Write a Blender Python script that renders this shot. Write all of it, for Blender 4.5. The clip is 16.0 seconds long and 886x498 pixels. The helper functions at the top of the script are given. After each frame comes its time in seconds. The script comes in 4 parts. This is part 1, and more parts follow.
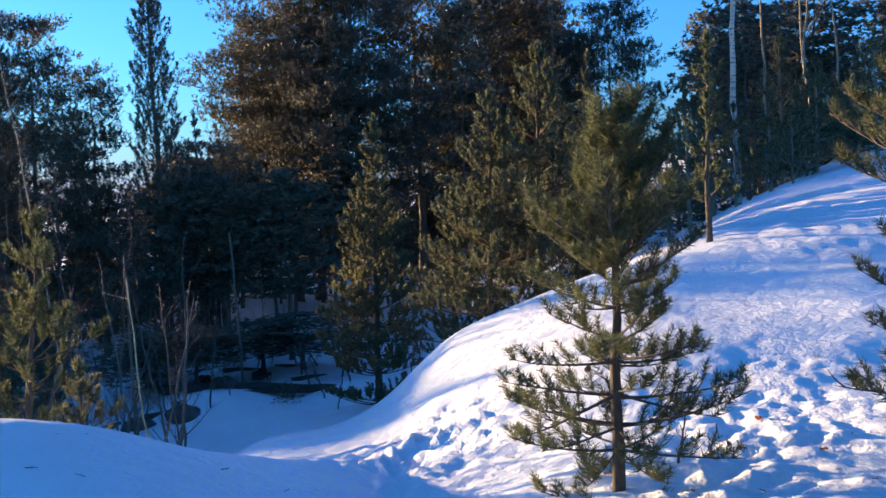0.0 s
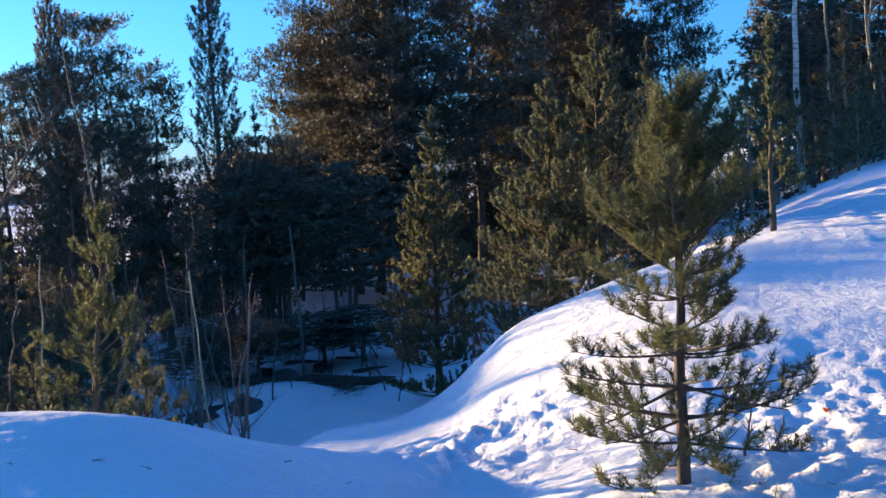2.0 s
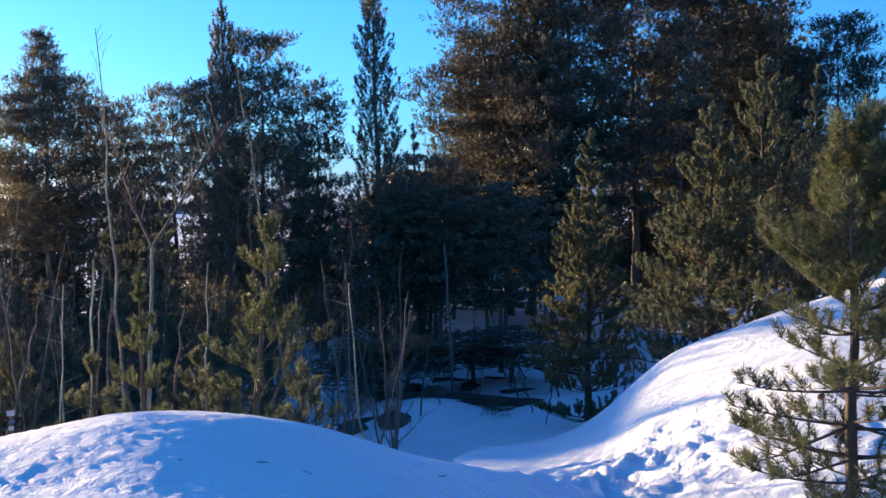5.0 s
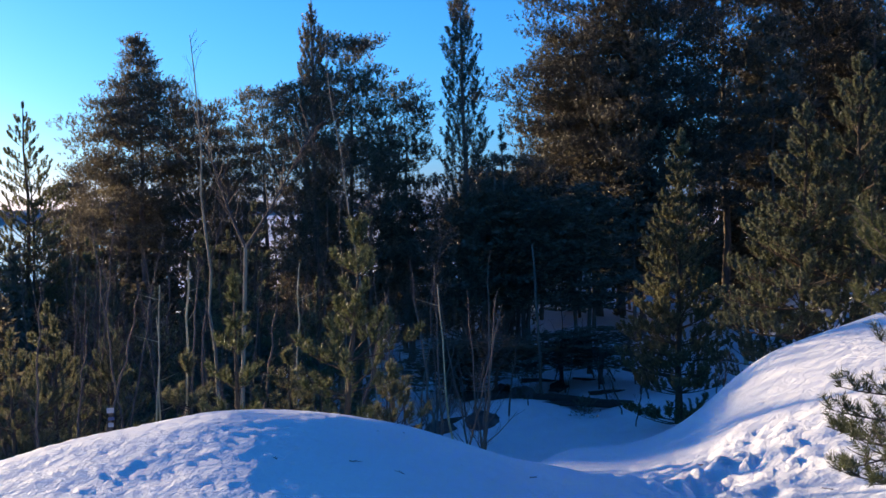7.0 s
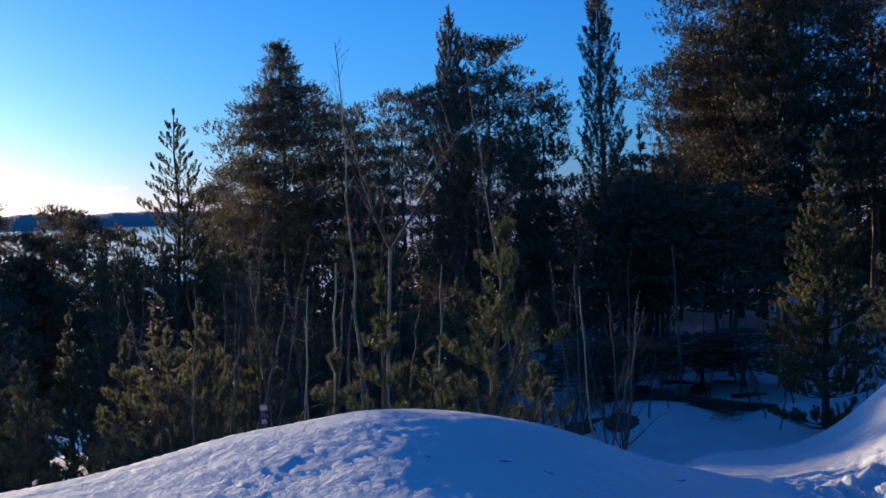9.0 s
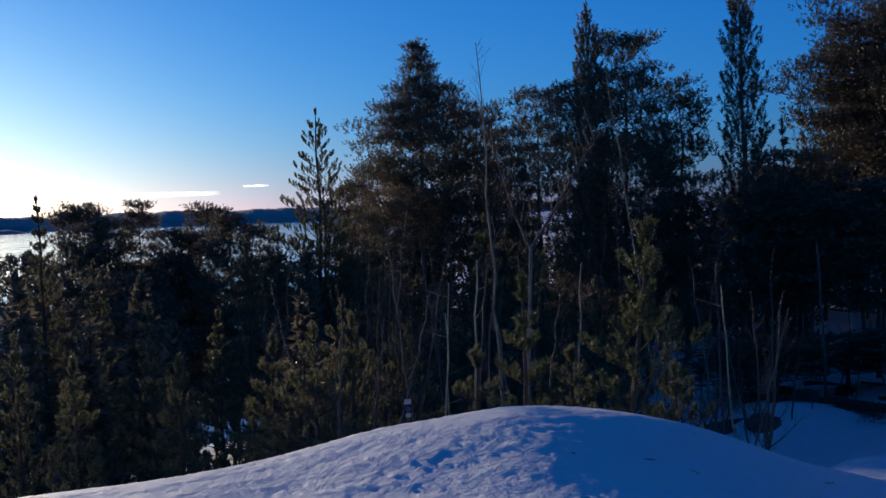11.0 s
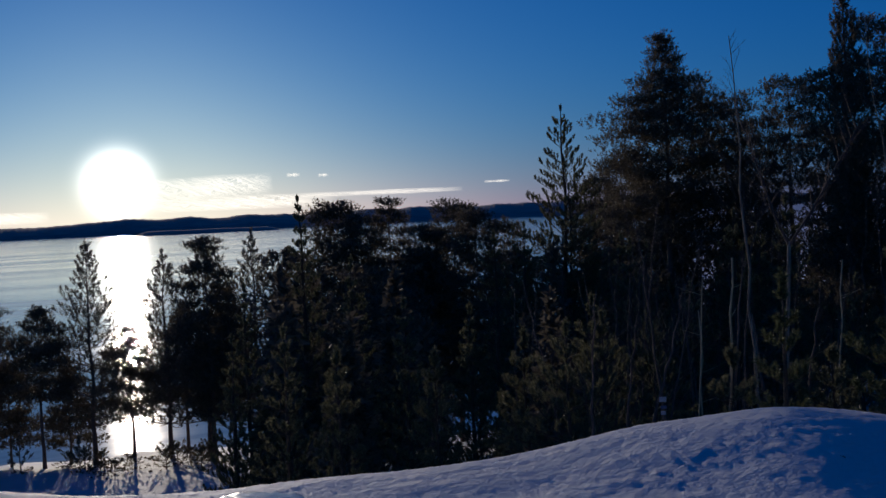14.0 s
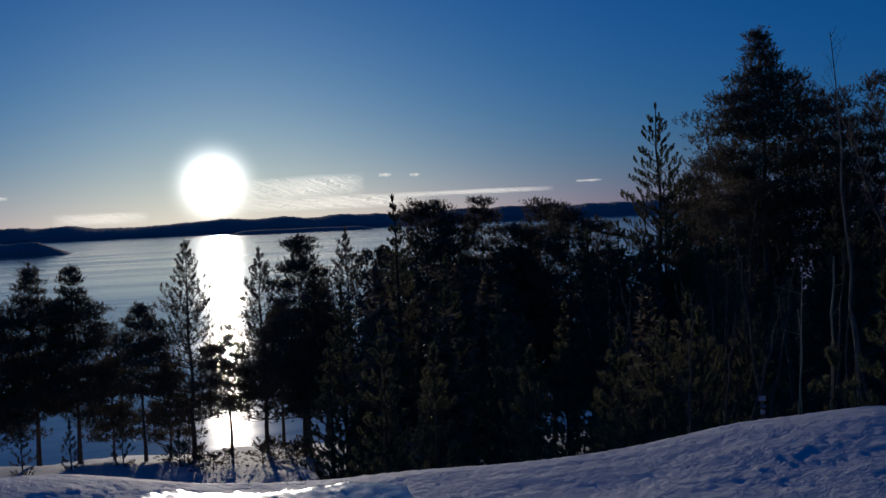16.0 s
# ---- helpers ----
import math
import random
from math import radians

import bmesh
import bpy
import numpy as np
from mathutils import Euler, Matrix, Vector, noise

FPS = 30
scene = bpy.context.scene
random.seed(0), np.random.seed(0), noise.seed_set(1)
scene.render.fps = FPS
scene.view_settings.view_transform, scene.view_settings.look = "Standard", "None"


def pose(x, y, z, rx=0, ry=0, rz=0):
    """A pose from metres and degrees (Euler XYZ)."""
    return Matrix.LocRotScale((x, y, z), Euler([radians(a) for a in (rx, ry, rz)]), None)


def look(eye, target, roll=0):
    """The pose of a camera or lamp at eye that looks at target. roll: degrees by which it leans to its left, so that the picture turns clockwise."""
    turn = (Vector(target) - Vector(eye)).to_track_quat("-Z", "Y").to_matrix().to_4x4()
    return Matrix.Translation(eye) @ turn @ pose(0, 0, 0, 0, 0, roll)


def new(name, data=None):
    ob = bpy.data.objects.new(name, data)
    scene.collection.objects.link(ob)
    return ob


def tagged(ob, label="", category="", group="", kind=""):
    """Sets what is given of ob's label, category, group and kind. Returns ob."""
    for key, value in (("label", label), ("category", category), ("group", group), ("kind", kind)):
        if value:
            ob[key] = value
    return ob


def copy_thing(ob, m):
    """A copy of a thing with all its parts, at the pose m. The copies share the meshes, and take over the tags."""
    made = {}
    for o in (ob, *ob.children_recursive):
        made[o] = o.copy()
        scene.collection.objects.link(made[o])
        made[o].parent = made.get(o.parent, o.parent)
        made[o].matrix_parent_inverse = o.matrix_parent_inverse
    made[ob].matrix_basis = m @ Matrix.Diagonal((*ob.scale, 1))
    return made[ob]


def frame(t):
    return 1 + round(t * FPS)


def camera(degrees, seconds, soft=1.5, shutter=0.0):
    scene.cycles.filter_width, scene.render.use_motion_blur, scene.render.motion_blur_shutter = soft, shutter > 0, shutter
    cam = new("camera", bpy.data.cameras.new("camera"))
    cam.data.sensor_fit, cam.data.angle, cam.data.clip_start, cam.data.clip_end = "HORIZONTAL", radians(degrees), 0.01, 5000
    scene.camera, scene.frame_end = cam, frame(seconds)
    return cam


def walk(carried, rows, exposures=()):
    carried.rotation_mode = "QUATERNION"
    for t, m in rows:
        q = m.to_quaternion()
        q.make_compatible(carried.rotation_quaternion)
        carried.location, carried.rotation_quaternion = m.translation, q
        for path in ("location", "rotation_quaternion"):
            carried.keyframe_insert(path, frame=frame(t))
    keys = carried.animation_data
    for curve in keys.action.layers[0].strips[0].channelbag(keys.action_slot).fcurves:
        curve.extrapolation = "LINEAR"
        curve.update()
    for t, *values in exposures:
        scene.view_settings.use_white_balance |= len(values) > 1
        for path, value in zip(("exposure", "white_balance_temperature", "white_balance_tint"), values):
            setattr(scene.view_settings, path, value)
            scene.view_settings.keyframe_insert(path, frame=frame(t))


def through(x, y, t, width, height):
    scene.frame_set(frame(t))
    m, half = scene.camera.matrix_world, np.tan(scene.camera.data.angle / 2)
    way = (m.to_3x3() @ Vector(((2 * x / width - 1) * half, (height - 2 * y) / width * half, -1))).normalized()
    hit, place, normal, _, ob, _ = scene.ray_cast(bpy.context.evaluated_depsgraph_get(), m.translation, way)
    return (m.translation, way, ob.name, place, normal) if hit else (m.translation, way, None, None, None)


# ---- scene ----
EYE = (0.0, 0.0, 1.6)
cam = camera(42.0, 16.0)

# seconds, place of the eye, heading (degrees to the left of +y), tilt, lean
PATH = [
    (0.0, 0.00, 0.00, 1.60, -0.06, -3.41, -2.76),
    (0.5, -0.00, 0.01, 1.60, 0.39, -3.34, -2.84),
    (1.0, -0.00, 0.02, 1.60, 1.43, -3.23, -2.58),
    (1.5, -0.00, 0.03, 1.60, 1.74, -3.68, -3.45),
    (2.0, -0.01, 0.03, 1.60, 2.88, -3.66, -3.44),
    (2.5, -0.04, 0.03, 1.59, 5.12, -2.92, -2.15),
    (3.0, -0.06, 0.02, 1.59, 5.87, -2.59, -1.58),
    (3.5, -0.07, 0.01, 1.59, 6.56, -2.41, -1.36),
    (4.0, -0.08, 0.01, 1.59, 7.96, -2.30, -1.42),
    (4.2, -0.09, -0.00, 1.59, 8.58, -2.30, -1.42),
    (6.5, -0.10, -0.01, 1.60, 12.96, -2.12, -1.53),
    (7.0, -0.11, -0.03, 1.60, 14.58, -2.14, -1.65),
    (7.5, -0.12, -0.04, 1.60, 15.96, -2.07, -1.68),
    (8.0, -0.13, -0.05, 1.60, 18.00, -1.97, -1.75),
    (8.5, -0.14, -0.07, 1.61, 20.89, -1.97, -1.73),
    (8.7, -0.15, -0.15, 1.63, 20.98, -1.95, -1.89),
    (10.8, -0.15, -0.26, 1.65, 27.03, -1.95, -2.12),
    (11.0, -0.15, -0.37, 1.67, 27.90, -1.91, -2.07),
    (11.5, -0.16, -0.45, 1.68, 30.63, -1.84, -2.30),
    (12.0, -0.16, -0.49, 1.69, 32.04, -1.80, -2.38),
    (12.5, -0.17, -0.51, 1.70, 35.81, -1.78, -2.53),
    (13.0, -0.18, -0.53, 1.71, 36.71, -1.79, -2.54),
    (13.5, -0.17, -0.57, 1.71, 38.44, -1.73, -2.58),
    (14.0, -0.16, -0.61, 1.72, 39.81, -1.71, -2.60),
    (14.5, -0.15, -0.64, 1.72, 40.37, -1.71, -2.64),
    (15.0, -0.14, -0.68, 1.72, 41.69, -1.62, -2.61),
    (15.5, -0.12, -0.73, 1.72, 42.73, -1.62, -2.67),
    (16.0, -0.11, -0.78, 1.71, 44.32, -1.53, -2.63),
]


def bearing(az, r, z=0.0):
    """A point r metres off, az degrees to the left of +y."""
    a = radians(az)
    return Vector((-r * math.sin(a), r * math.cos(a), z))


def aim(x, y, z, az, tilt, lean):
    way = bearing(az, math.cos(radians(tilt)), math.sin(radians(tilt)))
    return look((x, y, z), Vector((x, y, z)) + way, lean)


walk(cam, [(row[0], aim(*row[1:])) for row in PATH],
     exposures=[(0.0, 2.02, 10100, 6), (4.2, 2.02, 9600, 6), (6.5, 1.58, 8700, 6), (8.7, 0.8, 7500, 7), (11.0, -0.03, 6700, 8), (12.5, -0.6, 6350, 10), (16.0, -1.65, 5850, 10)])

# ---- light ----
SUN_AZ, SUN_EL = 55.1, 3.4
world = bpy.data.worlds.new("sky")
scene.world = world
world.use_nodes = True
wn, wl = world.node_tree.nodes, world.node_tree.links
sky = wn.new("ShaderNodeTexSky")
sky.sky_type, sky.sun_disc = "NISHITA", False
sky.sun_elevation, sky.sun_rotation = radians(SUN_EL), radians(-SUN_AZ)
sky.altitude, sky.air_density, sky.dust_density, sky.ozone_density = 100, 0.9, 0.45, 3.2
wn["Background"].inputs["Strength"].default_value = 0.172
split, join = wn.new("ShaderNodeSeparateColor"), wn.new("ShaderNodeCombineColor")
wl.new(sky.outputs[0], split.inputs[0])


def calc(op, a, b):
    """A math node; a and b are numbers or sockets."""
    k = wn.new("ShaderNodeMath")
    k.operation = op
    for i, v in enumerate((a, b)):
        if isinstance(v, float):
            k.inputs[i].default_value = v
        else:
            wl.new(v, k.inputs[i])
    return k.outputs[0]


def shoulder(v):
    return calc("DIVIDE", v, calc("ADD", calc("MULTIPLY", v, 0.045), 1.0))


# deep blue overhead, pale haze along the horizon
red, green, blue = split.outputs[0], split.outputs[1], split.outputs[2]
wl.new(shoulder(calc("MULTIPLY", calc("POWER", red, 1.7), 0.104)), join.inputs[0])
wl.new(shoulder(calc("ADD", calc("ADD", calc("MULTIPLY", green, 0.21), calc("MULTIPLY", calc("POWER", green, 2.0), 0.085)), calc("MULTIPLY", blue, 0.15))), join.inputs[1])
wl.new(shoulder(calc("ADD", calc("MULTIPLY", calc("POWER", blue, 1.12), 1.25), calc("MULTIPLY", red, 0.3))), join.inputs[2])
wl.new(join.outputs[0], wn["Background"].inputs["Color"])

lamp = bpy.data.lights.new("sun", "SUN")
lamp.energy, lamp.angle, lamp.color = 3.7, radians(0.6), (1.0, 0.84, 0.66)
sun = new("sun", lamp)
sun_way = bearing(SUN_AZ, math.cos(radians(SUN_EL)), math.sin(radians(SUN_EL)))
sun.matrix_world = look(sun_way * 100, (0, 0, 0))

# ---- materials ----
def material(name):
    m = bpy.data.materials.new(name)
    m.use_nodes = True
    n, l = m.node_tree.nodes, m.node_tree.links
    return m, n, l, n["Principled BSDF"]


def coords(n, l, scale=(1, 1, 1)):
    tc, mp = n.new("ShaderNodeTexCoord"), n.new("ShaderNodeMapping")
    mp.inputs["Scale"].default_value = scale
    l.new(tc.outputs["Object"], mp.inputs["Vector"])
    return mp.outputs["Vector"]


def noise_node(n, l, vec, scale, detail=4.0, rough=0.55):
    t = n.new("ShaderNodeTexNoise")
    t.inputs["Scale"].default_value, t.inputs["Detail"].default_value, t.inputs["Roughness"].default_value = scale, detail, rough
    l.new(vec, t.inputs["Vector"])
    return t.outputs["Fac"]


def ramp(n, l, fac, stops):
    r = n.new("ShaderNodeValToRGB")
    while len(r.color_ramp.elements) < len(stops):
        r.color_ramp.elements.new(0.5)
    for e, (p, c) in zip(r.color_ramp.elements, stops):
        e.position, e.color = p, (*c, 1)
    l.new(fac, r.inputs["Fac"])
    return r.outputs["Color"]


def bump(n, l, height, strength, distance, normal=None):
    b = n.new("ShaderNodeBump")
    b.inputs["Strength"].default_value, b.inputs["Distance"].default_value = strength, distance
    l.new(height, b.inputs["Height"])
    if normal is not None:
        l.new(normal, b.inputs["Normal"])
    return b.outputs["Normal"]


def snow_material():
    m, n, l, b = material("snow")
    v = coords(n, l)
    l.new(ramp(n, l, noise_node(n, l, v, 0.7, 6), [(0.3, (0.80, 0.81, 0.84)), (0.7, (0.90, 0.90, 0.91))]), b.inputs["Base Color"])
    b.inputs["Roughness"].default_value = 0.7
    b.inputs["Specular IOR Level"].default_value = 0.2
    b.inputs["Subsurface Weight"].default_value = 0.0
    coarse = bump(n, l, noise_node(n, l, v, 3.0, 5, 0.6), 0.6, 0.10)
    middle = bump(n, l, noise_node(n, l, v, 13.0, 4, 0.6), 0.45, 0.03, coarse)
    fine = bump(n, l, noise_node(n, l, v, 42.0, 4, 0.65), 0.5, 0.016, middle)
    l.new(fine, b.inputs["Normal"])
    return m


def ice_material():
    m, n, l, b = material("lake_ice")
    v = coords(n, l)
    turn = n.new("ShaderNodeMapping")
    turn.inputs["Rotation"].default_value = (0, 0, radians(-75))
    l.new(v, turn.inputs["Vector"])
    long = n.new("ShaderNodeMapping")
    long.inputs["Scale"].default_value = (0.004, 0.022, 1)
    l.new(turn.outputs[0], long.inputs["Vector"])
    streak = noise_node(n, l, long.outputs[0], 1.0, 9, 0.66)
    l.new(ramp(n, l, streak, [(0.40, (0.14, 0.18, 0.26)), (0.52, (0.24, 0.28, 0.36)), (0.66, (0.60, 0.63, 0.68))]), b.inputs["Base Color"])
    l.new(ramp(n, l, streak, [(0.40, (0.08, 0.08, 0.08)), (0.66, (0.17, 0.17, 0.17))]), b.inputs["Roughness"])
    b.inputs["IOR"].default_value = 1.31
    b.inputs["Specular IOR Level"].default_value = 0.22
    l.new(bump(n, l, noise_node(n, l, v, 0.5, 6, 0.6), 0.12, 0.12), b.inputs["Normal"])
    return m


def needle_material(name, dark, light, through):
    """Conifer needles: a diffuse blade with some light passing through."""
    m, n, l, b = material(name)
    g = n.new("ShaderNodeNewGeometry")
    col = ramp(n, l, g.outputs["Random Per Island"], [(0.0, dark), (0.75, light), (1.0, tuple(c * 1.25 for c in light))])
    l.new(col, b.inputs["Base Color"])
    b.inputs["Roughness"].default_value = 0.55
    b.inputs["Specular IOR Level"].default_value = 0.25
    tr, mix = n.new("ShaderNodeBsdfTranslucent"), n.new("ShaderNodeMixShader")
    l.new(col, tr.inputs["Color"])
    mix.inputs["Fac"].default_value = through
    l.new(b.outputs[0], mix.inputs[1])
    l.new(tr.outputs[0], mix.inputs[2])
    l.new(mix.outputs[0], n["Material Output"].inputs["Surface"])
    return m


def bark_material(name, low, high, scale=14.0):
    m, n, l, b = material(name)
    v = coords(n, l, (1, 1, 0.25))
    f = noise_node(n, l, v, scale, 6, 0.7)
    l.new(ramp(n, l, f, [(0.3, low), (0.7, high)]), b.inputs["Base Color"])
    b.inputs["Roughness"].default_value = 0.9
    l.new(bump(n, l, f, 0.8, 0.02), b.inputs["Normal"])
    return m


def birch_material():
    m, n, l, b = material("birch_bark")
    v = coords(n, l, (1, 1, 5))
    f = noise_node(n, l, v, 5.0, 5, 0.7)
    l.new(ramp(n, l, f, [(0.38, (0.05, 0.045, 0.04)), (0.46, (0.50, 0.46, 0.38)), (0.8, (0.72, 0.68, 0.60))]), b.inputs["Base Color"])
    b.inputs["Roughness"].default_value = 0.75
    l.new(bump(n, l, f, 0.3, 0.01), b.inputs["Normal"])
    return m


SNOW, ICE = snow_material(), ice_material()
NEEDLE_NEAR = needle_material("needles_young", (0.055, 0.07, 0.03), (0.155, 0.16, 0.075), 0.3)
NEEDLE_MID = needle_material("needles_pine", (0.055, 0.065, 0.042), (0.165, 0.17, 0.1), 0.35)
NEEDLE_OLIVE = needle_material("needles_olive", (0.085, 0.09, 0.05), (0.235, 0.22, 0.12), 0.42)
NEEDLE_FAR = needle_material("needles_old_pine", (0.08, 0.069, 0.05), (0.2, 0.168, 0.118), 0.36)
# old pine needles again, with the crown's own shade put into the colour
NEEDLE_SHADED = needle_material("needles_shaded_pine", (0.042, 0.039, 0.032), (0.105, 0.093, 0.07), 0.22)
NEEDLE_SPRUCE = needle_material("needles_spruce", (0.085, 0.07, 0.046), (0.22, 0.175, 0.105), 0.4)
BARK = bark_material("pine_bark", (0.06, 0.045, 0.035), (0.22, 0.15, 0.10))
BARK_DARK = bark_material("old_bark", (0.08, 0.062, 0.05), (0.26, 0.185, 0.14))
BARK_RED = bark_material("young_bark", (0.04, 0.028, 0.02), (0.14, 0.095, 0.06), 40)
BARK_TWIG = bark_material("twig_bark", (0.045, 0.034, 0.03), (0.15, 0.11, 0.09), 30)
BARK_BROWN = bark_material("shrub_bark", (0.1, 0.066, 0.05), (0.25, 0.17, 0.125), 30)
BARK_LOG = bark_material("rotten_wood", (0.022, 0.018, 0.015), (0.085, 0.062, 0.048), 9)
# dead wood with the sun's light put into its pale yellow colour
BARK_SUNNY = bark_material("sunlit_dead_wood", (0.3, 0.23, 0.12), (0.62, 0.5, 0.28), 20)
BARK_TAN = bark_material("young_birch_bark", (0.14, 0.1, 0.07), (0.42, 0.34, 0.23), 12)
BIRCH = birch_material()

# ---- mesh helpers ----
def tri_mesh(name, tris):
    """A mesh of loose triangles from an array (n, 3, 3)."""
    co = np.asarray(tris, dtype=np.float32).reshape(-1, 3)
    me = bpy.data.meshes.new(name)
    k = len(co)
    me.vertices.add(k)
    me.vertices.foreach_set("co", co.ravel())
    me.loops.add(k)
    me.loops.foreach_set("vertex_index", np.arange(k, dtype=np.int32))
    me.polygons.add(k // 3)
    me.polygons.foreach_set("loop_start", np.arange(0, k, 3, dtype=np.int32))
    me.update(calc_edges=True)
    return me


def tubes_mesh(name, tubes, smooth=True):
    """One mesh of tapered tubes; each is (points, radii, sides)."""
    verts, faces = [], []
    for pts, radii, sides in tubes:
        base = len(verts)
        for i, (p, r) in enumerate(zip(pts, radii)):
            d = (pts[min(i + 1, len(pts) - 1)] - pts[max(i - 1, 0)]).normalized()
            u = d.cross(Vector((0.31, 0.95, 0.05))).normalized()
            w = d.cross(u)
            for k in range(sides):
                a = 2 * math.pi * k / sides
                verts.append(p + (u * math.cos(a) + w * math.sin(a)) * r)
        for i in range(len(pts) - 1):
            for k in range(sides):
                a, b = base + i * sides + k, base + i * sides + (k + 1) % sides
                faces.append((a, b, b + sides, a + sides))
        faces.append(tuple(base + (len(pts) - 1) * sides + k for k in range(sides)))
    me = bpy.data.meshes.new(name)
    me.from_pydata([v[:] for v in verts], [], faces)
    if smooth:
        me.polygons.foreach_set("use_smooth", [True] * len(me.polygons))
    me.update()
    return me


def put_part(name, me, mat, parent, label=""):
    ob = new(name, me)
    me.materials.append(mat)
    ob.parent = parent
    return tagged(ob, label)


def needles(P, A, L, n, length, width, seed, close=0.35):
    """n needles on each shoot that starts at P, runs along A for L metres."""
    g = np.random.default_rng(seed)
    P, A, L = np.asarray(P), np.asarray(A), np.asarray(L)
    P, A, L = np.repeat(P, n, 0), np.repeat(A, n, 0), np.repeat(L, n)
    k = len(P)
    s = g.random(k)
    at = P + A * (L * s)[:, None]
    q = g.normal(size=(k, 3))
    q -= A * (q * A).sum(1)[:, None]
    q /= np.linalg.norm(q, axis=1)[:, None] + 1e-9
    c = close + (0.92 - close) * g.random(k) * (0.45 + 0.55 * s)
    d = A * c[:, None] + q * np.sqrt(1 - c * c)[:, None]
    tip = at + d * (length * (0.7 + 0.45 * g.random(k)))[:, None]
    e = np.cross(d, g.normal(size=(k, 3)))
    e *= (width / 2) / (np.linalg.norm(e, axis=1)[:, None] + 1e-9)
    return np.stack([at - e, at + e, tip], 1)


def bent(p, d, length, lift, n, rnd, wobble=0.08):
    """A branch's points: from p along d, bending up by lift."""
    pts, q, step = [p.copy()], p.copy(), length / n
    way = d.normalized()
    for _ in range(n):
        way = (way + Vector((rnd.uniform(-1, 1) * wobble, rnd.uniform(-1, 1) * wobble, lift / n + rnd.uniform(-1, 1) * wobble * 0.6))).normalized()
        q = q + way * step
        pts.append(q.copy())
    return pts


def along(pts, s):
    x = s * (len(pts) - 1)
    i = min(int(x), len(pts) - 2)
    return pts[i].lerp(pts[i + 1], x - i), (pts[i + 1] - pts[i]).normalized()


DETAIL = {  # gap between side shoots, needled length of a shoot, needles on it, needle length, needle width, shoots in a pad
    "near": (0.062, 0.15, 92, 0.058, 0.0044, 0),
    "close": (0.13, 0.19, 100, 0.068, 0.0085, 0),
    "mid": (0.14, 0.18, 38, 0.062, 0.026, 0),
    "tuft": (0.11, 0.2, 46, 0.07, 0.03, 0),
    "far": (0.22, 0.28, 22, 0.10, 0.032, 18),
    "brush": (0.28, 0.22, 13, 0.11, 0.04, 0),
    "shore": (0.3, 0.34, 16, 0.14, 0.045, 17),
    "wood": (0.42, 0.38, 6, 0.26, 0.14, 4),
}


def crown_shape(shape, f, z, seed, rnd):
    """How far the limbs reach at the share f of the crown, how steeply they rise and how they bend."""
    wave = noise.noise((z * 1.1, seed, 2))
    if shape == "young":
        return (1 - f) ** 0.85 * (0.8 + 0.2 * min(1, f / 0.12)) * (1 + 0.25 * wave) + 0.04, 0.0 + 0.6 * f, 0.4
    if shape == "bushy":
        return min(1, 1.9 * (1 - f) + 0.12) * (0.92 + 0.4 * noise.noise((z * 1.6, seed, 2))), -0.1 + 0.95 * min(1, max(0, (f - 0.3) / 0.4)), 0.3
    if shape == "slim":
        return (0.48 + 0.52 * max(0, 1 - f * 2.6)) * (1 - f ** 4) * (1 + 0.35 * wave) + 0.08, 0.3 + 0.7 * f, 0.6
    if shape == "spruce":
        return (1 - f) * (0.85 + 0.15 * math.sin(9 * f)) + 0.03, -0.3 + 0.6 * f, 0.3
    if shape == "layered":
        return min(1, 1.9 * (1 - f) ** 1.25) * (0.7 + 0.3 * abs(math.sin(7.5 * f + 0.6))) + 0.04, 0.02 + 0.6 * f, 0.3
    if shape == "open":
        return (1 - f) ** 0.6 * (0.35 + 0.65 * rnd.random()), 0.1 + 0.6 * f, 0.4
    # old pine: a broad, rounded, patchy crown
    return math.sqrt(max(0, 1 - (abs(f - 0.4) / 0.63) ** 2.4)) * (0.8 + 0.4 * noise.noise((z * 0.8, seed, 0))), -0.1 + 0.7 * f, 0.3


